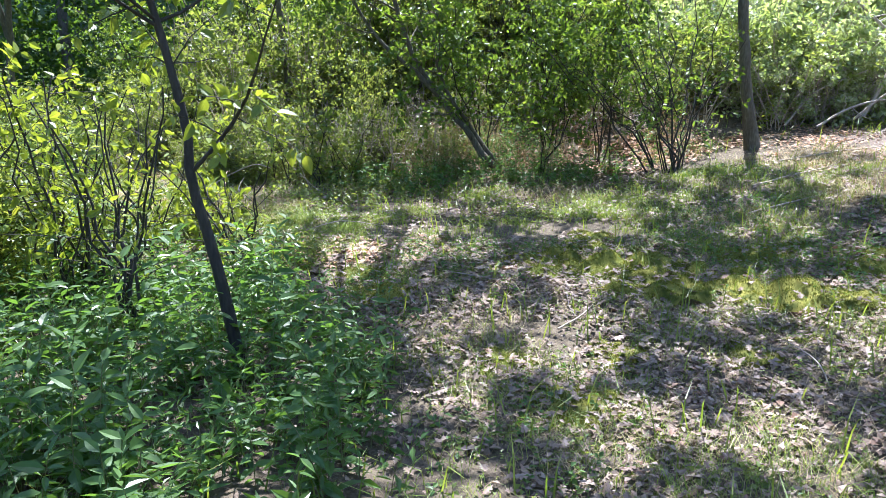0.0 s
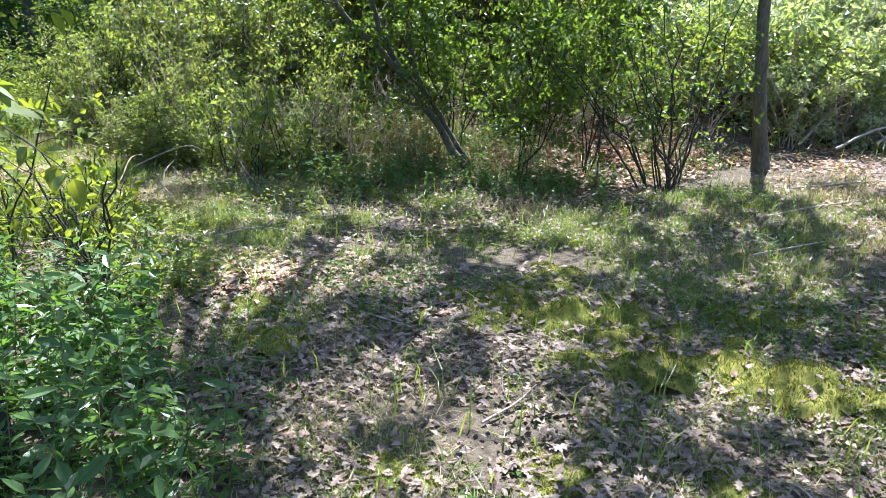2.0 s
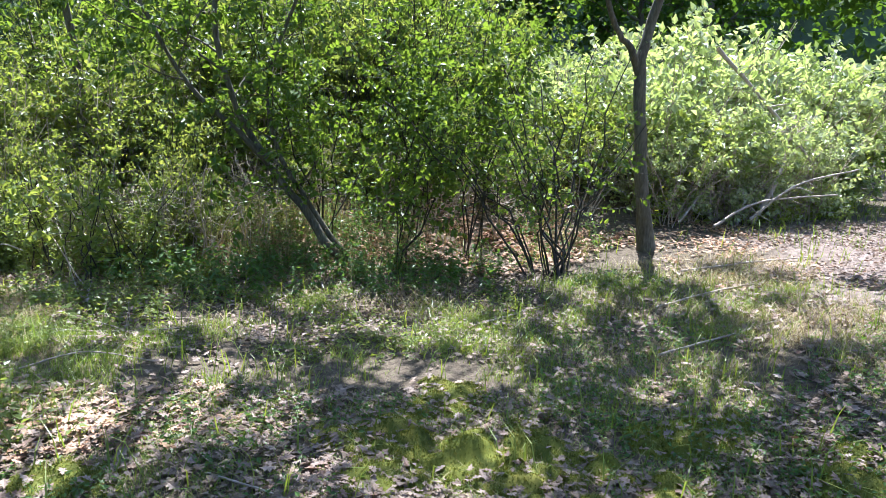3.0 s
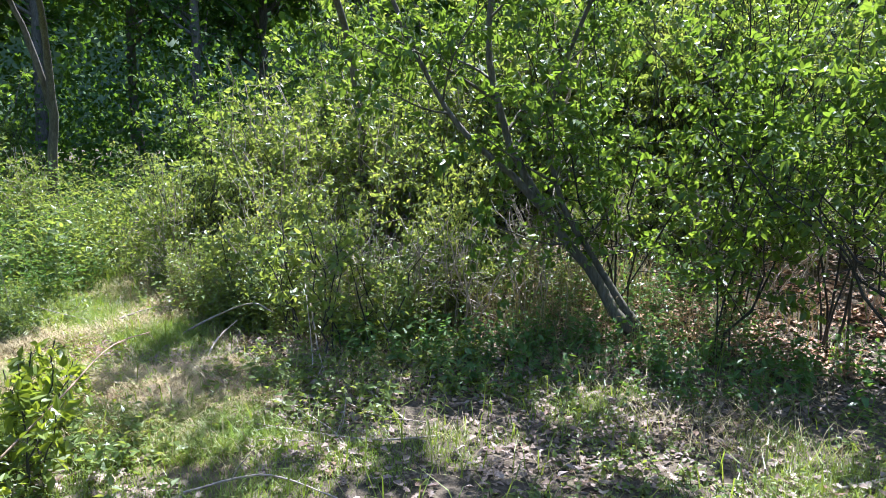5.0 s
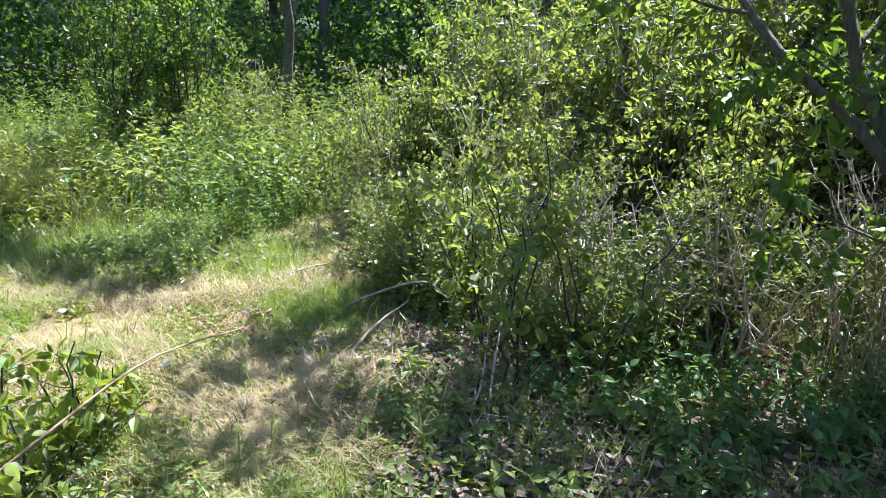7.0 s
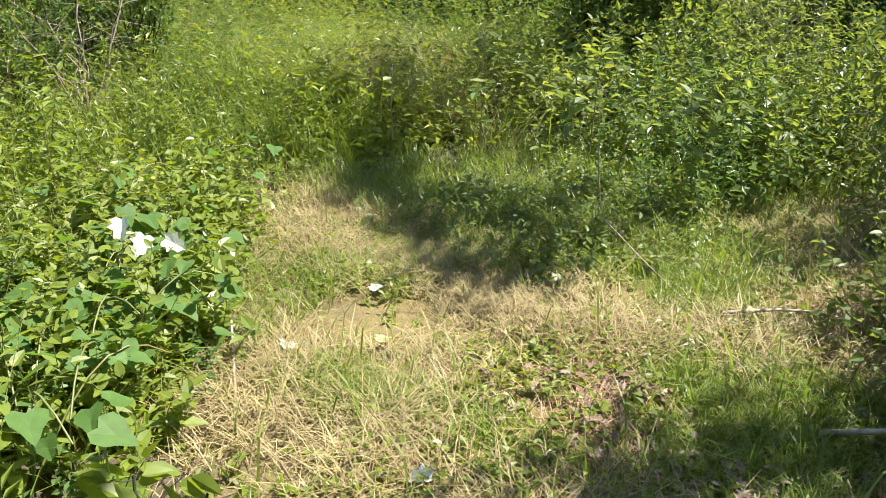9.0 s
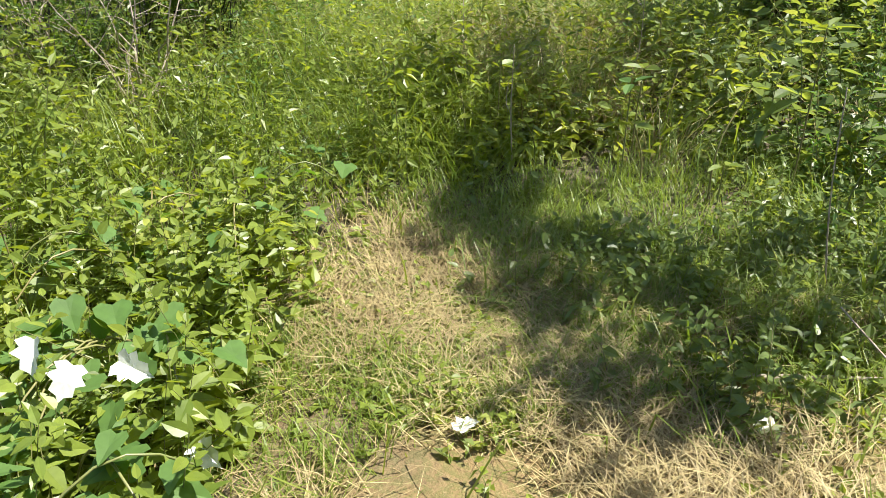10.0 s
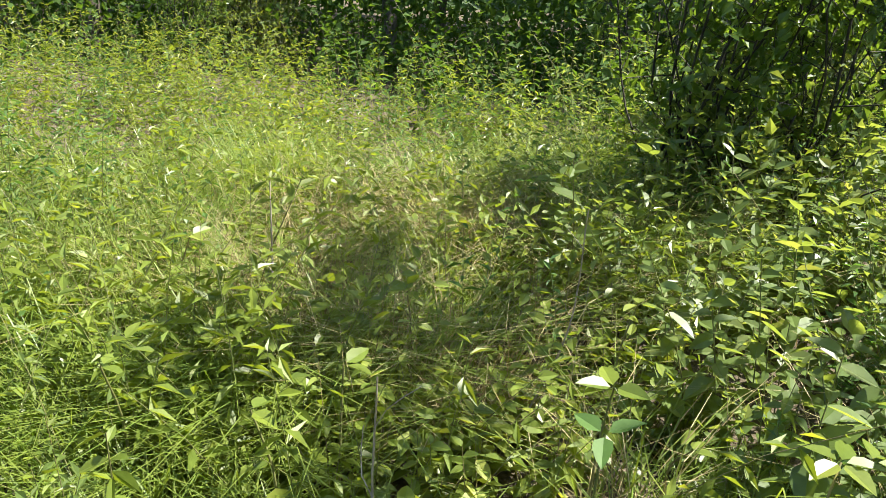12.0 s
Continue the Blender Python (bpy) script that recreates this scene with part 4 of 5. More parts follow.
# ---- grass, straw, litter ----
def grass():
    out = []
    for poly, n, lo, hi, broad, lean, bend, mat, clump in (
            (STRAW_AREA, 36000, 0.03, 0.13, 0.0019, 1.8, 0.6, STRAW, 0.8),
            (STRAW_AREA, 46000, 0.02, 0.11, 0.002, 0.9, 0.5, GRASS, 0.5),
            ([(-3.4, 7.9), (-2.2, 7.0), (-1.4, 7.4), (-2.4, 8.7), (-3.6, 9.2)], 8000, 0.02, 0.08, 0.0015, 1.7, 0.5, RUSSET, 0.8),
            ([(-2.2, 7.0), (-0.4, 6.6), (2.4, 7.6), (2.2, 9.2), (-2.2, 8.9)], 2500, 0.05, 0.2, 0.0018, 1.8, 0.4, STRAW, 0.4),
            (LITTER_AREA, 28000, 0.02, 0.09, 0.0017, 0.9, 0.5, GRASS, 0.5),
            (LITTER_AREA, 16000, 0.02, 0.09, 0.0013, 2.2, 0.3, STRAW, 1.2),
            ([(-1.6, 7.6), (-0.6, 5.9), (1.6, 5.6), (3.4, 5.2), (4.2, 7.2), (2.8, 8.2), (0, 8.4)], 24000, 0.03, 0.09, 0.002, 0.8, 0.4, GRASS, 0.7),
            ([(1.6, 5.6), (3.4, 2.5), (5.0, 4.0), (4.2, 7.6), (3.0, 8.4)], 10000, 0.03, 0.08, 0.002, 0.8, 0.4, GRASS, 0.4),
            ([(1.6, 6.4), (4.2, 5.0), (4.6, 8.2), (3.0, 8.4)], 8000, 0.03, 0.12, 0.0018, 1.6, 0.4, STRAW, 0.6),
            ([(-2.8, 5.4), (-1.2, 4.9), (-0.6, 6.2), (-1.8, 6.9), (-2.6, 6.6)], 9000, 0.03, 0.1, 0.002, 0.8, 0.5, GRASS, 1.2),
            ([(-9, 1), (-14, 6), (-12, 13), (0, 14), (10, 13), (9, 4), (4, -2), (-4, -2)], 14000, 0.08, 0.3, 0.004, 0.6, 0.5, GRASS, 1.5),
            (MEADOW, 17000, 0.12, 0.7, 0.0024, 0.9, 0.6, GRASS, 0),
            ([(-5.6, 7.0), (-6.0, 8.7), (-9, 10), (-9, 6)], 13000, 0.1, 0.7, 0.0028, 1.2, 0.7, GRASS, 0.15),
            ([(-3.8, 8.0), (-5.0, 7.2), (-5.7, 7.0), (-6.3, 8.4), (-5.4, 9.2), (-4.3, 9.0)], 9000, 0.04, 0.2, 0.0022, 1.2, 0.6, GRASS, 0.6),
            ([(-5.6, 7.2), (-5.8, 8.4), (-5.4, 9.6), (-8, 9.6), (-8, 7)], 4000, 0.15, 0.7, 0.0018, 1.2, 0.5, STRAW, 0.2),
            ([(-5.4, 8.6), (-4.3, 8.5), (-4.4, 10.5), (-6, 10.5)], 1800, 0.1, 0.35, 0.0024, 0.5, 0.5, GRASS, 0),
            ([(-4.2, 8.9), (-2.6, 8.5), (0, 9.1), (2, 9.4), (2, 10.2), (-3, 10.2)], 2500, 0.15, 0.6, 0.0018, 0.5, 0.3, STRAW, 0.3)):
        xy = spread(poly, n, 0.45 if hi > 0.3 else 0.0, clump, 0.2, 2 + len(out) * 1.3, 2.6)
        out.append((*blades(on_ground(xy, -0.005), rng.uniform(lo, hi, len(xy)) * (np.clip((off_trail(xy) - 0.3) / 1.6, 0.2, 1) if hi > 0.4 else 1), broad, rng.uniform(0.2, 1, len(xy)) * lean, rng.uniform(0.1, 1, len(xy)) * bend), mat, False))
    return stuff("grass", out, "short green grass with mown yellow straw", "grass")


grass()


def litter_pose(xy, lift):
    n = len(xy)
    a = rng.uniform(0, 6.28, n)
    d = np.column_stack((np.cos(a), np.sin(a), rng.normal(size=n) * 0.22))
    up = unit(np.array([0, 0, 1.0]) * rng.choice([1, 1, -1], n)[:, None] + 0.38 * random_ways(n))
    return on_ground(xy) + np.array([0, 0, 1]) * rng.uniform(0.004, lift, n)[:, None], d, up


def litter():
    out = []
    for poly, n, size, mat, clump, shape in (
            (LITTER_AREA, 6500, 0.055, LITTER, 1.2, LOBED),
            (LITTER_AREA, 3500, 0.045, LITTER, 0, BROAD),
            (LITTER_AREA, 9500, 0.034, LITTER, 1.2, BROAD),
            ([(-1.0, 5.9), (-0.6, 4.6), (0.8, 4.6), (1.0, 5.6)], 700, 0.08, LITTER, 0, LOBED),
            ([(-1.2, 5.9), (-0.9, 5.1), (-0.2, 5.2), (0.1, 5.6), (-0.5, 6.0)], 520, 0.07, RUSSET, 0.9, LOBED),
            ([(-1.2, 9.0), (0.6, 9.1), (3.4, 8.8), (3.8, 9.6), (3.4, 11.0), (-0.8, 11.0)], 2200, 0.065, RUSSET, 0.8, LOBED),
            ([(1.4, 5.6), (3.4, 1.0), (5.0, 3.0), (4.6, 7.4), (3.0, 8.4)], 4600, 0.06, LITTER, 1.2, LOBED),
            ([(-2.4, 5.6), (-1.2, 5.0), (-0.6, 6.2), (-1.6, 6.9)], 900, 0.06, LITTER, 0.9, LOBED),
            ([(-1.6, 7.6), (-0.6, 5.9), (1.6, 5.6), (3.0, 8.2), (0, 8.6)], 1300, 0.055, LITTER, 0.7, LOBED),
            ([(-1.5, 9.2), (0.2, 9.0), (3.4, 8.6), (3.8, 9.4), (2, 10.6), (-1.5, 10.6)], 3600, 0.075, RUSSET, 0.9, LOBED),
            ([(-3.2, 7.5), (-2.2, 6.9), (-1.2, 7.2), (-1.2, 8.4), (-2.8, 8.8)], 2400, 0.05, LITTER, 0.9, LOBED),
            ([(-2.0, 7.0), (-0.4, 6.6), (2.4, 7.6), (2.4, 9.2), (-0.4, 9.4), (-2.2, 8.9)], 4200, 0.05, LITTER, 1.2, BROAD),
            ([(3.6, 6.0), (4.4, 5.0), (7.5, 6.5), (8, 10.8), (5.2, 9.6)], 5200, 0.05, LITTER, 1.2, BROAD),
            ([(3.4, 7.8), (4.2, 6.8), (5.2, 9.6), (4.6, 10.2)], 900, 0.055, RUSSET, 0.9, LOBED)):
        p, d, up = litter_pose(spread(poly, n, 0, clump, 0.3), 0.04)
        out.append((*leaves(shape, p, d, up, size * rng.uniform(0.6, 1.3, len(p))), mat, False))
    return stuff("leaf_litter", out, "dry grey-brown lobed leaves strewn over the soil", "leaf litter")


floor_leaves = litter()


# ---- moss ----
def moss_clump(x, y, r, h):
    ob = thing("moss_clump", "low yellow-green moss cushion among dead leaves", "moss", "moss cushions", at=(x, y, z_at(x, y)))
    n = 18
    g = np.linspace(-1, 1, n)
    gx, gy = np.meshgrid(g, g)
    rr = np.hypot(gx, gy) * (1 + 0.45 * wave(gx + x, gy + y, 3.3, 2))
    h = 0.9 * h
    top = h * np.clip(1 - rr ** 2, -0.35, 1) * (1 + 0.5 * wave(gx * r + x, gy * r + y, 22, 1))
    px, py = x + gx * r, y + gy * r
    v = np.column_stack((gx.ravel() * r, gy.ravel() * r, (top + ground_height(px, py) - z_at(x, y)).ravel()))
    i, j = np.meshgrid(np.arange(n - 1), np.arange(n - 1), indexing="ij")
    a = (i * n + j).ravel()
    part("cushion", [(v, np.concatenate((np.column_stack((a, a + 1, a + n + 1)), np.column_stack((a, a + n + 1, a + n)))), MOSS, True)], ob)
    q = rng.uniform(-1, 1, (int(75000 * r * r) + 900, 2))
    q = q[np.hypot(q[:, 0], q[:, 1]) * (1 + 0.45 * wave(q[:, 0] + x, q[:, 1] + y, 3.3, 2)) < 0.97]
    qr = np.hypot(q[:, 0], q[:, 1]) * (1 + 0.45 * wave(q[:, 0] + x, q[:, 1] + y, 3.3, 2))
    z = h * np.clip(1 - qr ** 2, 0, 1) * (1 + 0.5 * wave(q[:, 0] * r + x, q[:, 1] * r + y, 22, 1)) + ground_height(x + q[:, 0] * r, y + q[:, 1] * r) - z_at(x, y)
    at = np.column_stack((q * r, z - 0.004))
    frond_mass = part("frond", [(*blades(at, rng.uniform(0.008, 0.026, len(at)) * (1 + 0.5 * wave(at[:, 0], at[:, 1], 30, 1)), 0.0015, rng.uniform(0, 0.8, len(at)), rng.uniform(0, 0.6, len(at))), MOSS, False)], ob)
    tagged(frond_mass, "", "", "", "stuff")
    pick = rng.integers(0, len(at), int(75 * r) + 2)
    _, d, up = litter_pose(at[pick][:, :2] + np.array([x, y]), 0.03)
    tagged(part("dead_leaf", [(*leaves(LOBED, at[pick] + np.array([0, 0, 0.014]), d, up, rng.uniform(0.035, 0.075, len(pick))), LITTER, False)], ob, "dry brown leaves caught in moss"), "", "", "", "stuff")
    return ob


for x, y, r, h in ((0.87, 5.45, 0.2, 0.05), (0.72, 4.95, 0.14, 0.05), (1.17, 5.08, 0.22, 0.09), (1.52, 5.17, 0.17, 0.06), (1.47, 4.47, 0.22, 0.1), (1.9, 4.5, 0.2, 0.07),
                   (2.23, 5.15, 0.2, 0.05), (2.18, 4.32, 0.22, 0.08), (1.2, 5.85, 0.2, 0.04), (-0.6, 5.0, 0.13, 0.04), (-0.36, 4.55, 0.14, 0.05), (0.3, 3.55, 0.1, 0.03),
                   (0.93, 3.57, 0.1, 0.03), (0.62, 3.0, 0.14, 0.04), (1.55, 3.5, 0.12, 0.03), (2.75, 4.6, 0.18, 0.05), (1.75, 5.0, 0.13, 0.05)):
    r, h = 1.2 * r, 1.15 * h
    moss_clump(x, y, r, h)
    for _ in range(2):
        a, s = rng.uniform(0, 6.28), rng.uniform(0.45, 0.75)
        moss_clump(x + 1.15 * r * math.cos(a), y + 1.0 * r * math.sin(a), r * s, h * s)


# ---- sticks and fallen wood ----
def stick(name, label, points, r0, r1, mat=DEAD, twigs=0, group="fallen sticks", category="stick", reach=0.25):
    base = Vector(points[0])
    line, rad = trunk_tube([tuple(Vector(p) - base) for p in points], r0, r1, 14, 6, 1.0)
    ob = thing(name, label, category, group, at=base)
    part("stem", [(*tubes(line, rad, 6), mat, True)], ob)
    if twigs:
        tw, twr = offshoots(line, rad, twigs, 0.25, 1.0, reach, 0.6, 0.1, 0.0, 4, 0.6)
        for k in range(len(tw)):
            part("twig", [(*tubes(tw[k:k + 1], twr[k:k + 1], 4), mat, True)], ob)
    return ob


def lying(xy, lifts):
    return [(x, y, z_at(x, y) + l) for (x, y), l in zip(xy, lifts)]


for xy, lifts, r, tw in (
        ([(-0.55, 7.35), (-0.95, 7.7), (-1.3, 7.75), (-1.5, 8.1), (-1.75, 8.5)], (0.02, 0.02, 0.03, 0.1, 0.5), 0.007, 2),
        ([(-2.75, 8.4), (-2.55, 8.55), (-2.2, 8.5), (-2.0, 8.45)], (0.02, 0.16, 0.3, 0.26), 0.009, 0),
        ([(-0.3, 7.2), (-0.6, 7.0), (-1.0, 7.05), (-1.35, 7.0)], (0.01, 0.03, 0.02, 0.04), 0.006, 4),
        ([(-0.6, 6.75), (-0.9, 7.1), (-1.35, 7.35)], (0.01, 0.03, 0.03), 0.006, 3),
        ([(-4.1, 8.05), (-4.0, 8.5), (-3.9, 8.95)], (0.02, 0.04, 0.03), 0.009, 2),
        ([(-4.2, 8.35), (-3.8, 8.4), (-3.45, 8.45)], (0.16, 0.08, 0.02), 0.003, 1),
        ([(-3.6, 6.72), (-3.3, 6.74), (-3.0, 6.75)], (0.1, 0.02, 0.015), 0.005, 1),
        ([(1.55, 7.1), (1.9, 7.3), (2.3, 7.5)], (0.015, 0.02, 0.03), 0.009, 1),
        ([(3.0, 7.1), (3.6, 7.25), (4.3, 7.3)], (0.015, 0.02, 0.02), 0.011, 2),
        ([(3.6, 7.9), (4.2, 7.85), (4.9, 8.0)], (0.02, 0.03, 0.02), 0.012, 3),
        ([(0.0, 5.0), (0.35, 4.75), (0.5, 4.6)], (0.02, 0.03, 0.02), 0.005, 1),
        ([(0.65, 3.9), (0.8, 4.05), (0.9, 4.2)], (0.02, 0.03, 0.03), 0.006, 1),
        ([(-2.23, 7.94), (-2.32, 8.21), (-2.33, 8.5)], (0.03, 0.1, 0.16), 0.009, 0),
        ([(-3.41, 8.49), (-3.33, 8.8), (-3.17, 9.0)], (0.06, 0.07, 0.05), 0.007, 1),
        ([(-2.0, 9.05), (-1.27, 7.82), (-0.82, 7.39), (-0.44, 7.34)], (0.3, 0.03, 0.025, 0.03), 0.006, 1),
        ([(-1.25, 6.8), (-1.1, 6.87), (-0.9, 6.93)], (0.02, 0.03, 0.02), 0.005, 1),
        ([(-1.19, 6.21), (-0.9, 6.4), (-0.5, 6.37)], (0.03, 0.05, 0.03), 0.006, 2),
        ([(2.6, 6.2), (3.3, 6.35), (4.1, 6.6)], (0.02, 0.03, 0.02), 0.008, 2),
        ([(1.75, 3.1), (1.78, 3.3), (1.72, 3.5)], (0.02, 0.05, 0.08), 0.004, 0)):
    stick("fallen_stick", "thin grey fallen stick lying on litter", lying(xy, lifts), r, r * 0.5, DEAD, tw)
for x, y, tall in ((-1.75, 8.85, 0.8), (-1.35, 8.9, 0.9), (-1.95, 9.0, 0.7), (-0.95, 9.1, 0.65), (-2.35, 8.9, 0.6), (-0.6, 9.2, 0.75), (-1.15, 8.6, 0.5), (-2.7, 9.1, 0.8), (0.1, 9.3, 0.6), (-4.5, 8.5, 0.7), (-5.6, 7.6, 0.6), (-6.1, 8.1, 0.8), (-6.6, 7.4, 0.7)):
    z, bx, by = z_at(x, y), rng.normal() * 0.1, rng.normal() * 0.06
    stick("dry_stalk", "thin pale dry stalk standing at the hedge", [(x, y, z - 0.01), (x + bx * 0.3, y + by, z + tall * 0.5), (x + bx, y + by, z + tall)], 0.004, 0.002, DEAD, 2, "dry stalks", "stalk", 0.15)
stick("bent_cane", "brown arching bramble cane reaching over straw", lying([(-2.0, 5.9), (-1.9, 6.3), (-2.0, 6.75), (-2.1, 7.2)], (0.1, 0.35, 0.45, 0.4)), 0.006, 0.003, CANE, 1, "bramble canes")
stick("leaning_branch", "long pale dead branch leaning over weeds", [(-6.52, 9.55, 0.16), (-6.18, 10.12, 0.45), (-5.83, 10.81, 0.74)], 0.009, 0.005, DEAD, 2)
for pts, r in (([(5.2, 10.3, 1.5), (5.7, 10.3, 1.56), (6.3, 10.3, 1.6)], 0.035), ([(4.95, 10.2, 2.5), (5.4, 10.25, 2.15), (6.05, 10.3, 1.62), (6.5, 10.35, 1.2)], 0.034), ([(5.5, 9.9, 0.5), (5.9, 10.1, 1.1), (6.2, 10.4, 1.8)], 0.04),
               ([(4.3, 9.4, 0.55), (4.8, 9.7, 0.95), (5.6, 10.0, 1.2)], 0.018), ([(4.6, 9.2, 0.55), (5.3, 9.5, 0.8), (6.4, 9.7, 0.9)], 0.02), ([(5.2, 9.5, 0.6), (5.8, 9.6, 1.0), (6.8, 9.9, 1.2)], 0.02)):
    stick("dead_branch", "pale weathered broken branch in the brush pile", pts, r * 0.8, r * 0.4, PALE_WOOD, 5, "brush pile branches", "branch", 0.32)
for x, y in ((0.4, 10.3), (1.2, 10.5), (2.0, 10.2), (2.8, 10.3), (3.4, 9.9), (-0.3, 10.1), (-1.3, 9.0), (-1.05, 9.1), (-0.7, 9.15), (-1.55, 8.95), (0.1, 9.9), (1.6, 9.9), (2.4, 9.7), (-1.7, 9.15), (-0.9, 9.35), (-0.2, 9.5), (-2.3, 9.1), (4.6, 9.8), (5.6, 10.2), (6.6, 10.6), (4.2, 9.5), (5.0, 9.9), (6.1, 10.3), (-6.4, 5.7), (-6.5, 5.2)):
    many_stemmed("dead_brush", "tangle of bare grey dead twigs at the thicket's edge", (x, y, z_at(x, y) - 0.02), 9, 0.95, 0.55, 0.006, (6, 0.35), (SMALL, 0, 0.05), SHRUB, DEAD, (0, 0), 0.2, "dead brush", "dead brush", 0.0)


# ---- plants with leaves to be told apart ----
def one_leaf(shape, size, mat, name):
    p, f = leaves(shape, np.zeros((1, 3)), np.array([[0, 1.0, 0]]), np.array([[0, 0, 1.0]]), size)
    return mesh_of(name, [(p, f, mat, False)])


def hang_leaf(name, mesh, parent, at, way, up, label=""):
    ob = new(name, mesh)
    ob.parent = parent
    x, y, z = basis(np.array([way], float), np.array([up], float))
    m = Matrix(((x[0][0], y[0][0], z[0][0], at[0]), (x[0][1], y[0][1], z[0][1], at[1]), (x[0][2], y[0][2], z[0][2], at[2]), (0, 0, 0, 1)))
    ob.matrix_basis = m
    return tagged(ob, label)


vine_green = [one_leaf(HEART, s, VINE, "leaf") for s in (0.065, 0.08, 0.095)]
RAGGED = outline_leaf([(0.2, -0.08), (0.42, 0.05), (0.3, 0.2), (0.5, 0.38), (0.27, 0.5), (0.3, 0.74), (0.1, 0.82)], 0.5, 0.3)
vine_white = one_leaf(RAGGED, 0.08, WHITE, "leaf")


def vine(x, y, n, whites):
    ob = thing("vine", "sprawling vine with heart-shaped leaves, some turned to pale undersides", "vine", "vines over the meadow weeds", at=(x, y, z_at(x, y)))
    line = np.zeros((3, 8, 3))
    s = np.linspace(0, 1, 8)
    for k in range(3):
        a = rng.uniform(0, 6.28)
        line[k] = np.column_stack((0.5 * s * np.cos(a), 0.35 * s * np.sin(a), 0.05 + 0.24 * np.sin(s * 2.4)))
    for k in range(3):
        part("stem", [(*tubes(line[k:k + 1], np.full((1, 8), 0.003), 4), STALK, True)], ob)
    who = rng.integers(0, 3, n)
    p, _ = along(line, who, rng.uniform(0.1, 1, n))
    for q in p:
        q = q + rng.normal(size=3) * (0.07, 0.07, 0.03)
        hang_leaf("leaf", vine_green[int(rng.integers(0, 3))], ob, q, (*rng.normal(size=2), -0.25), (*(rng.normal(size=2) * 0.4), 1))
    for wx, wy, wz in whites:
        hang_leaf("leaf", vine_white, ob, (wx - x, wy - y, wz - z_at(x, y)), (*rng.normal(size=2), -0.3), (0.8, 0.1 + rng.normal() * 0.3, 0.75), "white leaf underside")


vine(-3.7, 6.4, 26, [(-3.72, 6.39, 0.42), (-3.715, 6.455, 0.36), (-3.8, 6.505, 0.31)])
vine(-3.55, 6.25, 24, [(-3.6, 6.246, 0.23), (-3.745, 6.662, 0.127)])
vine(-3.35, 6.4, 26, [])
vine(-4.6, 6.3, 20, [])
for x, y in ((-3.1, 6.15), (-3.9, 6.1), (-3.2, 5.9), (-4.2, 6.45), (-2.85, 6.3), (-5.0, 6.5)):
    vine(x, y, 18, [])
for x, y, mat, label in ((-3.89, 7.25, WHITE, "white leaf fallen on mown straw"), (-2.72, 7.24, WHITE, "white leaf fallen on mown straw"), (-3.47, 6.9, WHITE, "white leaf fallen on mown straw"), (-3.47, 7.22, STRAW, "yellow leaf fallen on mown straw"), (-3.86, 8.03, SILVER, "pale green leaf lying on straw")):
    ob = new("fallen_leaf", one_leaf(RAGGED, 0.07, mat, "fallen_leaf"))
    ob.matrix_basis = pose(x, y, z_at(x, y) + 0.035, rng.normal() * 14, rng.normal() * 14, rng.uniform(0, 360))
    tagged(ob, label, "leaf", "single fallen leaves")


def leaf_plant(x, y, tall, spots, shape, size, mat, lean=(0, 0), label="seedling with broad leaves on a pale stalk"):
    ob = thing("seedling", label, "seedling", "broad-leaved seedlings", at=(x, y, z_at(x, y) - 0.01))
    top = np.array([lean[0], lean[1], tall])
    line = curve_line([(0, 0, 0), (lean[0] * 0.1, lean[1] * 0.1, tall * 0.6), tuple(top)], 8)
    part("stem", [(*tubes(line[None], np.linspace(0.0045, 0.0025, 8)[None], 5), STALK, True)], ob)
    me = one_leaf(shape, size, mat, "leaf")
    for a, rise in spots:
        d = (math.cos(radians(a)), math.sin(radians(a)), rise)
        hang_leaf("leaf", me, ob, tuple(top + 0.01 * np.array(d)), d, (rng.normal() * 0.2, rng.normal() * 0.2, 1))


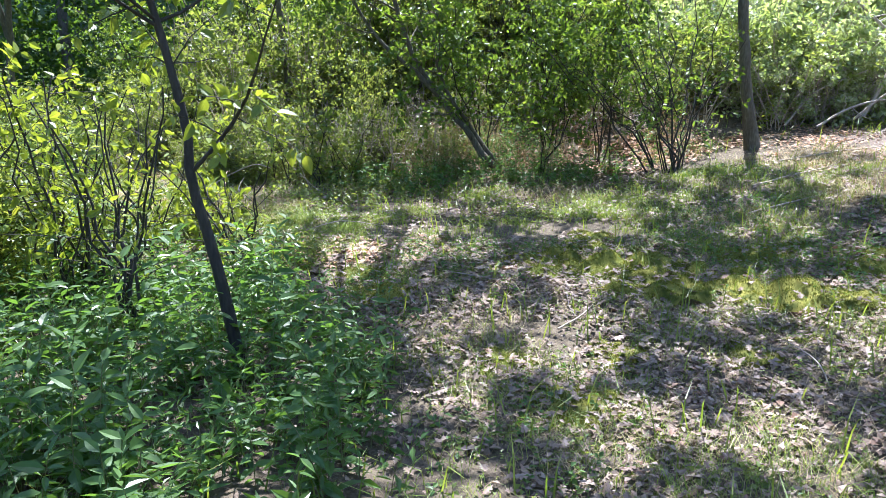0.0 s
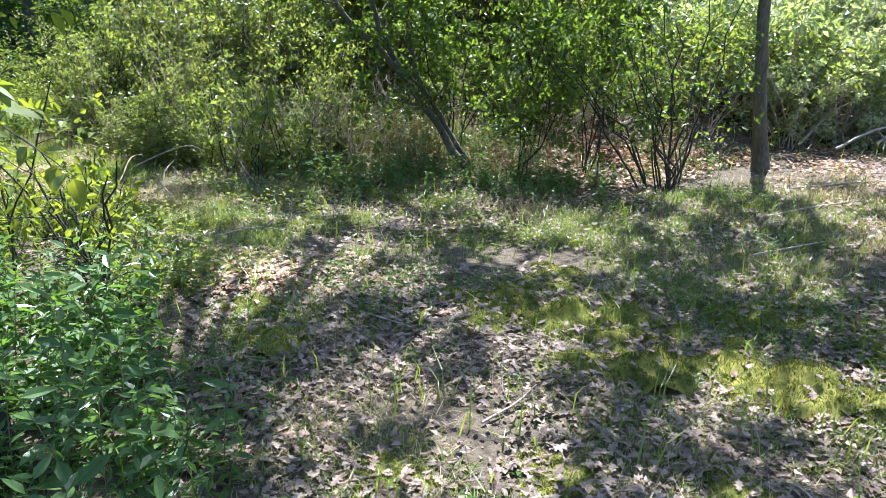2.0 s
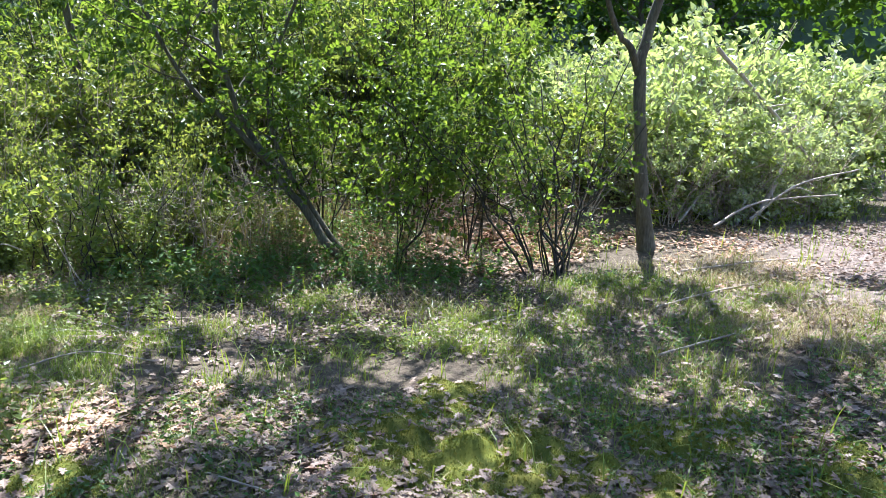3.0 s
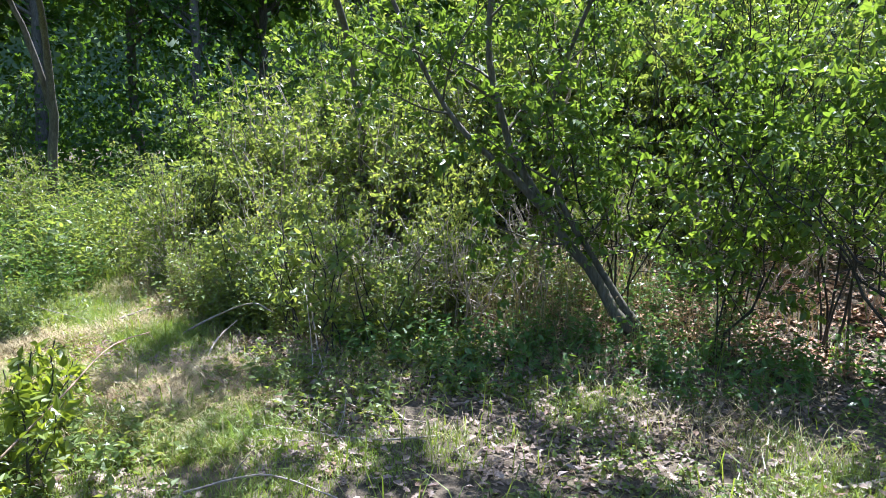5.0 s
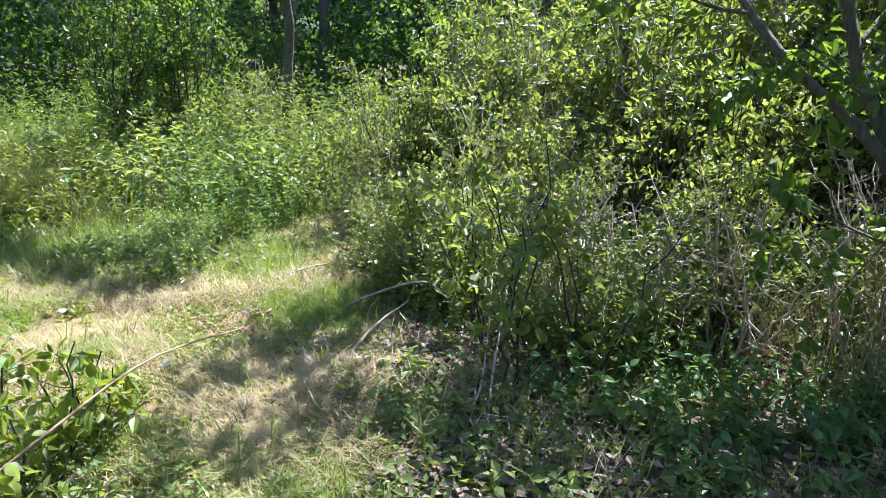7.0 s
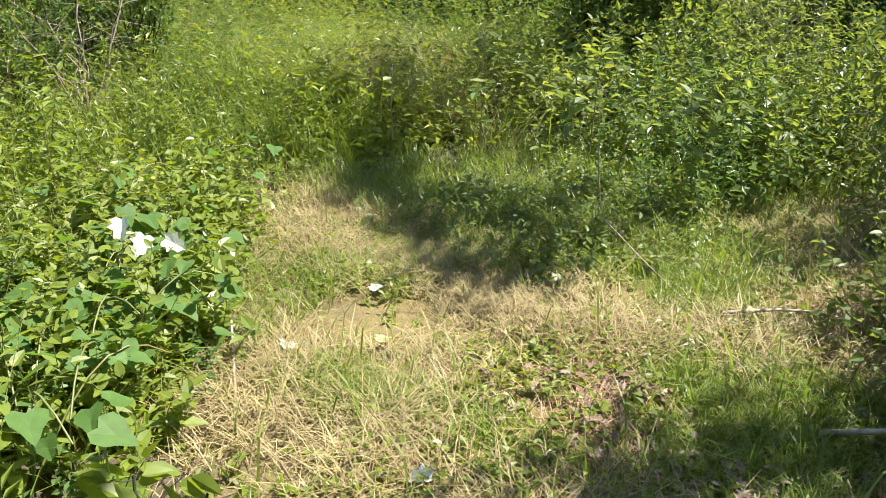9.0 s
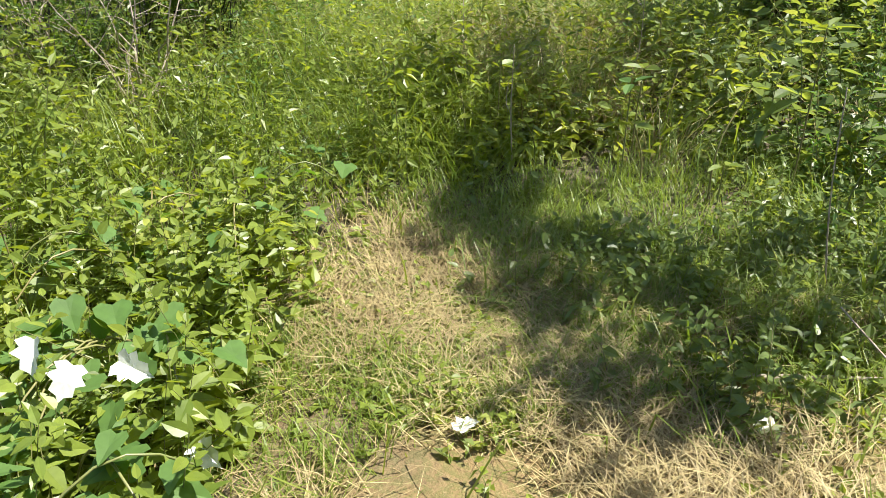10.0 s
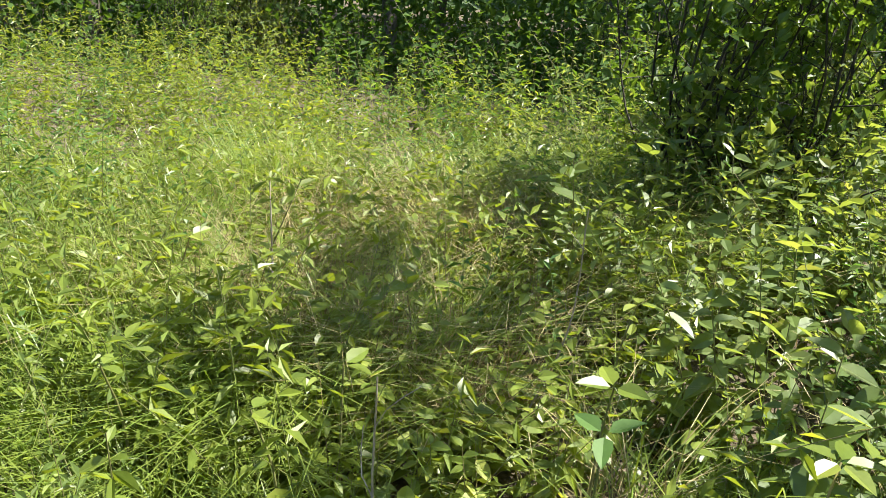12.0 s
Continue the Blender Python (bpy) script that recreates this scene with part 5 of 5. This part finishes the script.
leaf_plant(-5.53, 8.08, 0.46, ((200, 0.1), (75, 0.5), (330, -0.2)), OVATE, 0.085, VINE)
leaf_plant(-5.2, 8.35, 0.5, ((60, 0.1), (130, 0.1), (0, 0), (200, 0), (280, -0.1)), OVATE, 0.085, BRIGHT, (-0.1, 0.15), "young bramble with five pale green leaflets")
leaf_plant(-4.9, 8.75, 0.45, ((60, 0.1), (150, 0.1), (240, 0), (330, 0)), OVATE, 0.085, BRIGHT, (0.05, 0.1), "young bramble with five pale green leaflets")
leaf_plant(-5.3, 8.75, 0.75, ((40, 0.3), (130, 0.4), (220, 0.3), (310, 0.3)), LANCE, 0.12, BRIGHT, (0, 0), "leafy tip of a young shrub shoot")
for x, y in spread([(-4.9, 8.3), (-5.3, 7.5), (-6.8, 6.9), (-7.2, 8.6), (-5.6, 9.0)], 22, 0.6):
    leaf_plant(x, y, rng.uniform(0.18, 0.5), tuple((k * 120 + rng.uniform(0, 60), rng.uniform(-0.1, 0.3)) for k in range(int(rng.integers(2, 4)))), OVATE, rng.uniform(0.06, 0.09), BRIGHT, (rng.normal() * 0.06, rng.normal() * 0.06), "seedling with a few bright oval leaves in grass")
for x, y, h in ((-2.0, 6.3, 0.55), (-1.85, 6.1, 0.45), (-2.2, 6.5, 0.55), (-2.4, 6.75, 0.42), (-1.9, 5.75, 0.5), (-2.35, 6.15, 0.5), (-1.75, 5.5, 0.6)):
    many_stemmed("bush_seedling", "leafy green bush seedling at the bend of the trail", (x, y, z_at(x, y) - 0.02), 3, h, 0.16, 0.004, (8, 0.16), (OVATE, 5, 0.065), BRIGHT, DARK_BARK, (0, 0), 0.2, "bush seedlings", "seedling", 0.1)

# the dead leaves beside the walk, one by one
oak = [one_leaf(LOBED, s, LITTER, "leaf") for s in (0.05, 0.065, 0.085)]
p_, d_, u_ = litter_pose(spread([(-0.4, 4.2), (0.1, 2.6), (2.2, 2.6), (2.3, 4.4), (0.9, 5.4)], 290, 0, 0.9), 0.035)
for q, d, u in zip(p_, d_, u_):
    hang_leaf("leaf", oak[int(rng.integers(0, 3))], floor_leaves, tuple(q + np.array([0, 0, 0.006])), tuple(d), tuple(u))
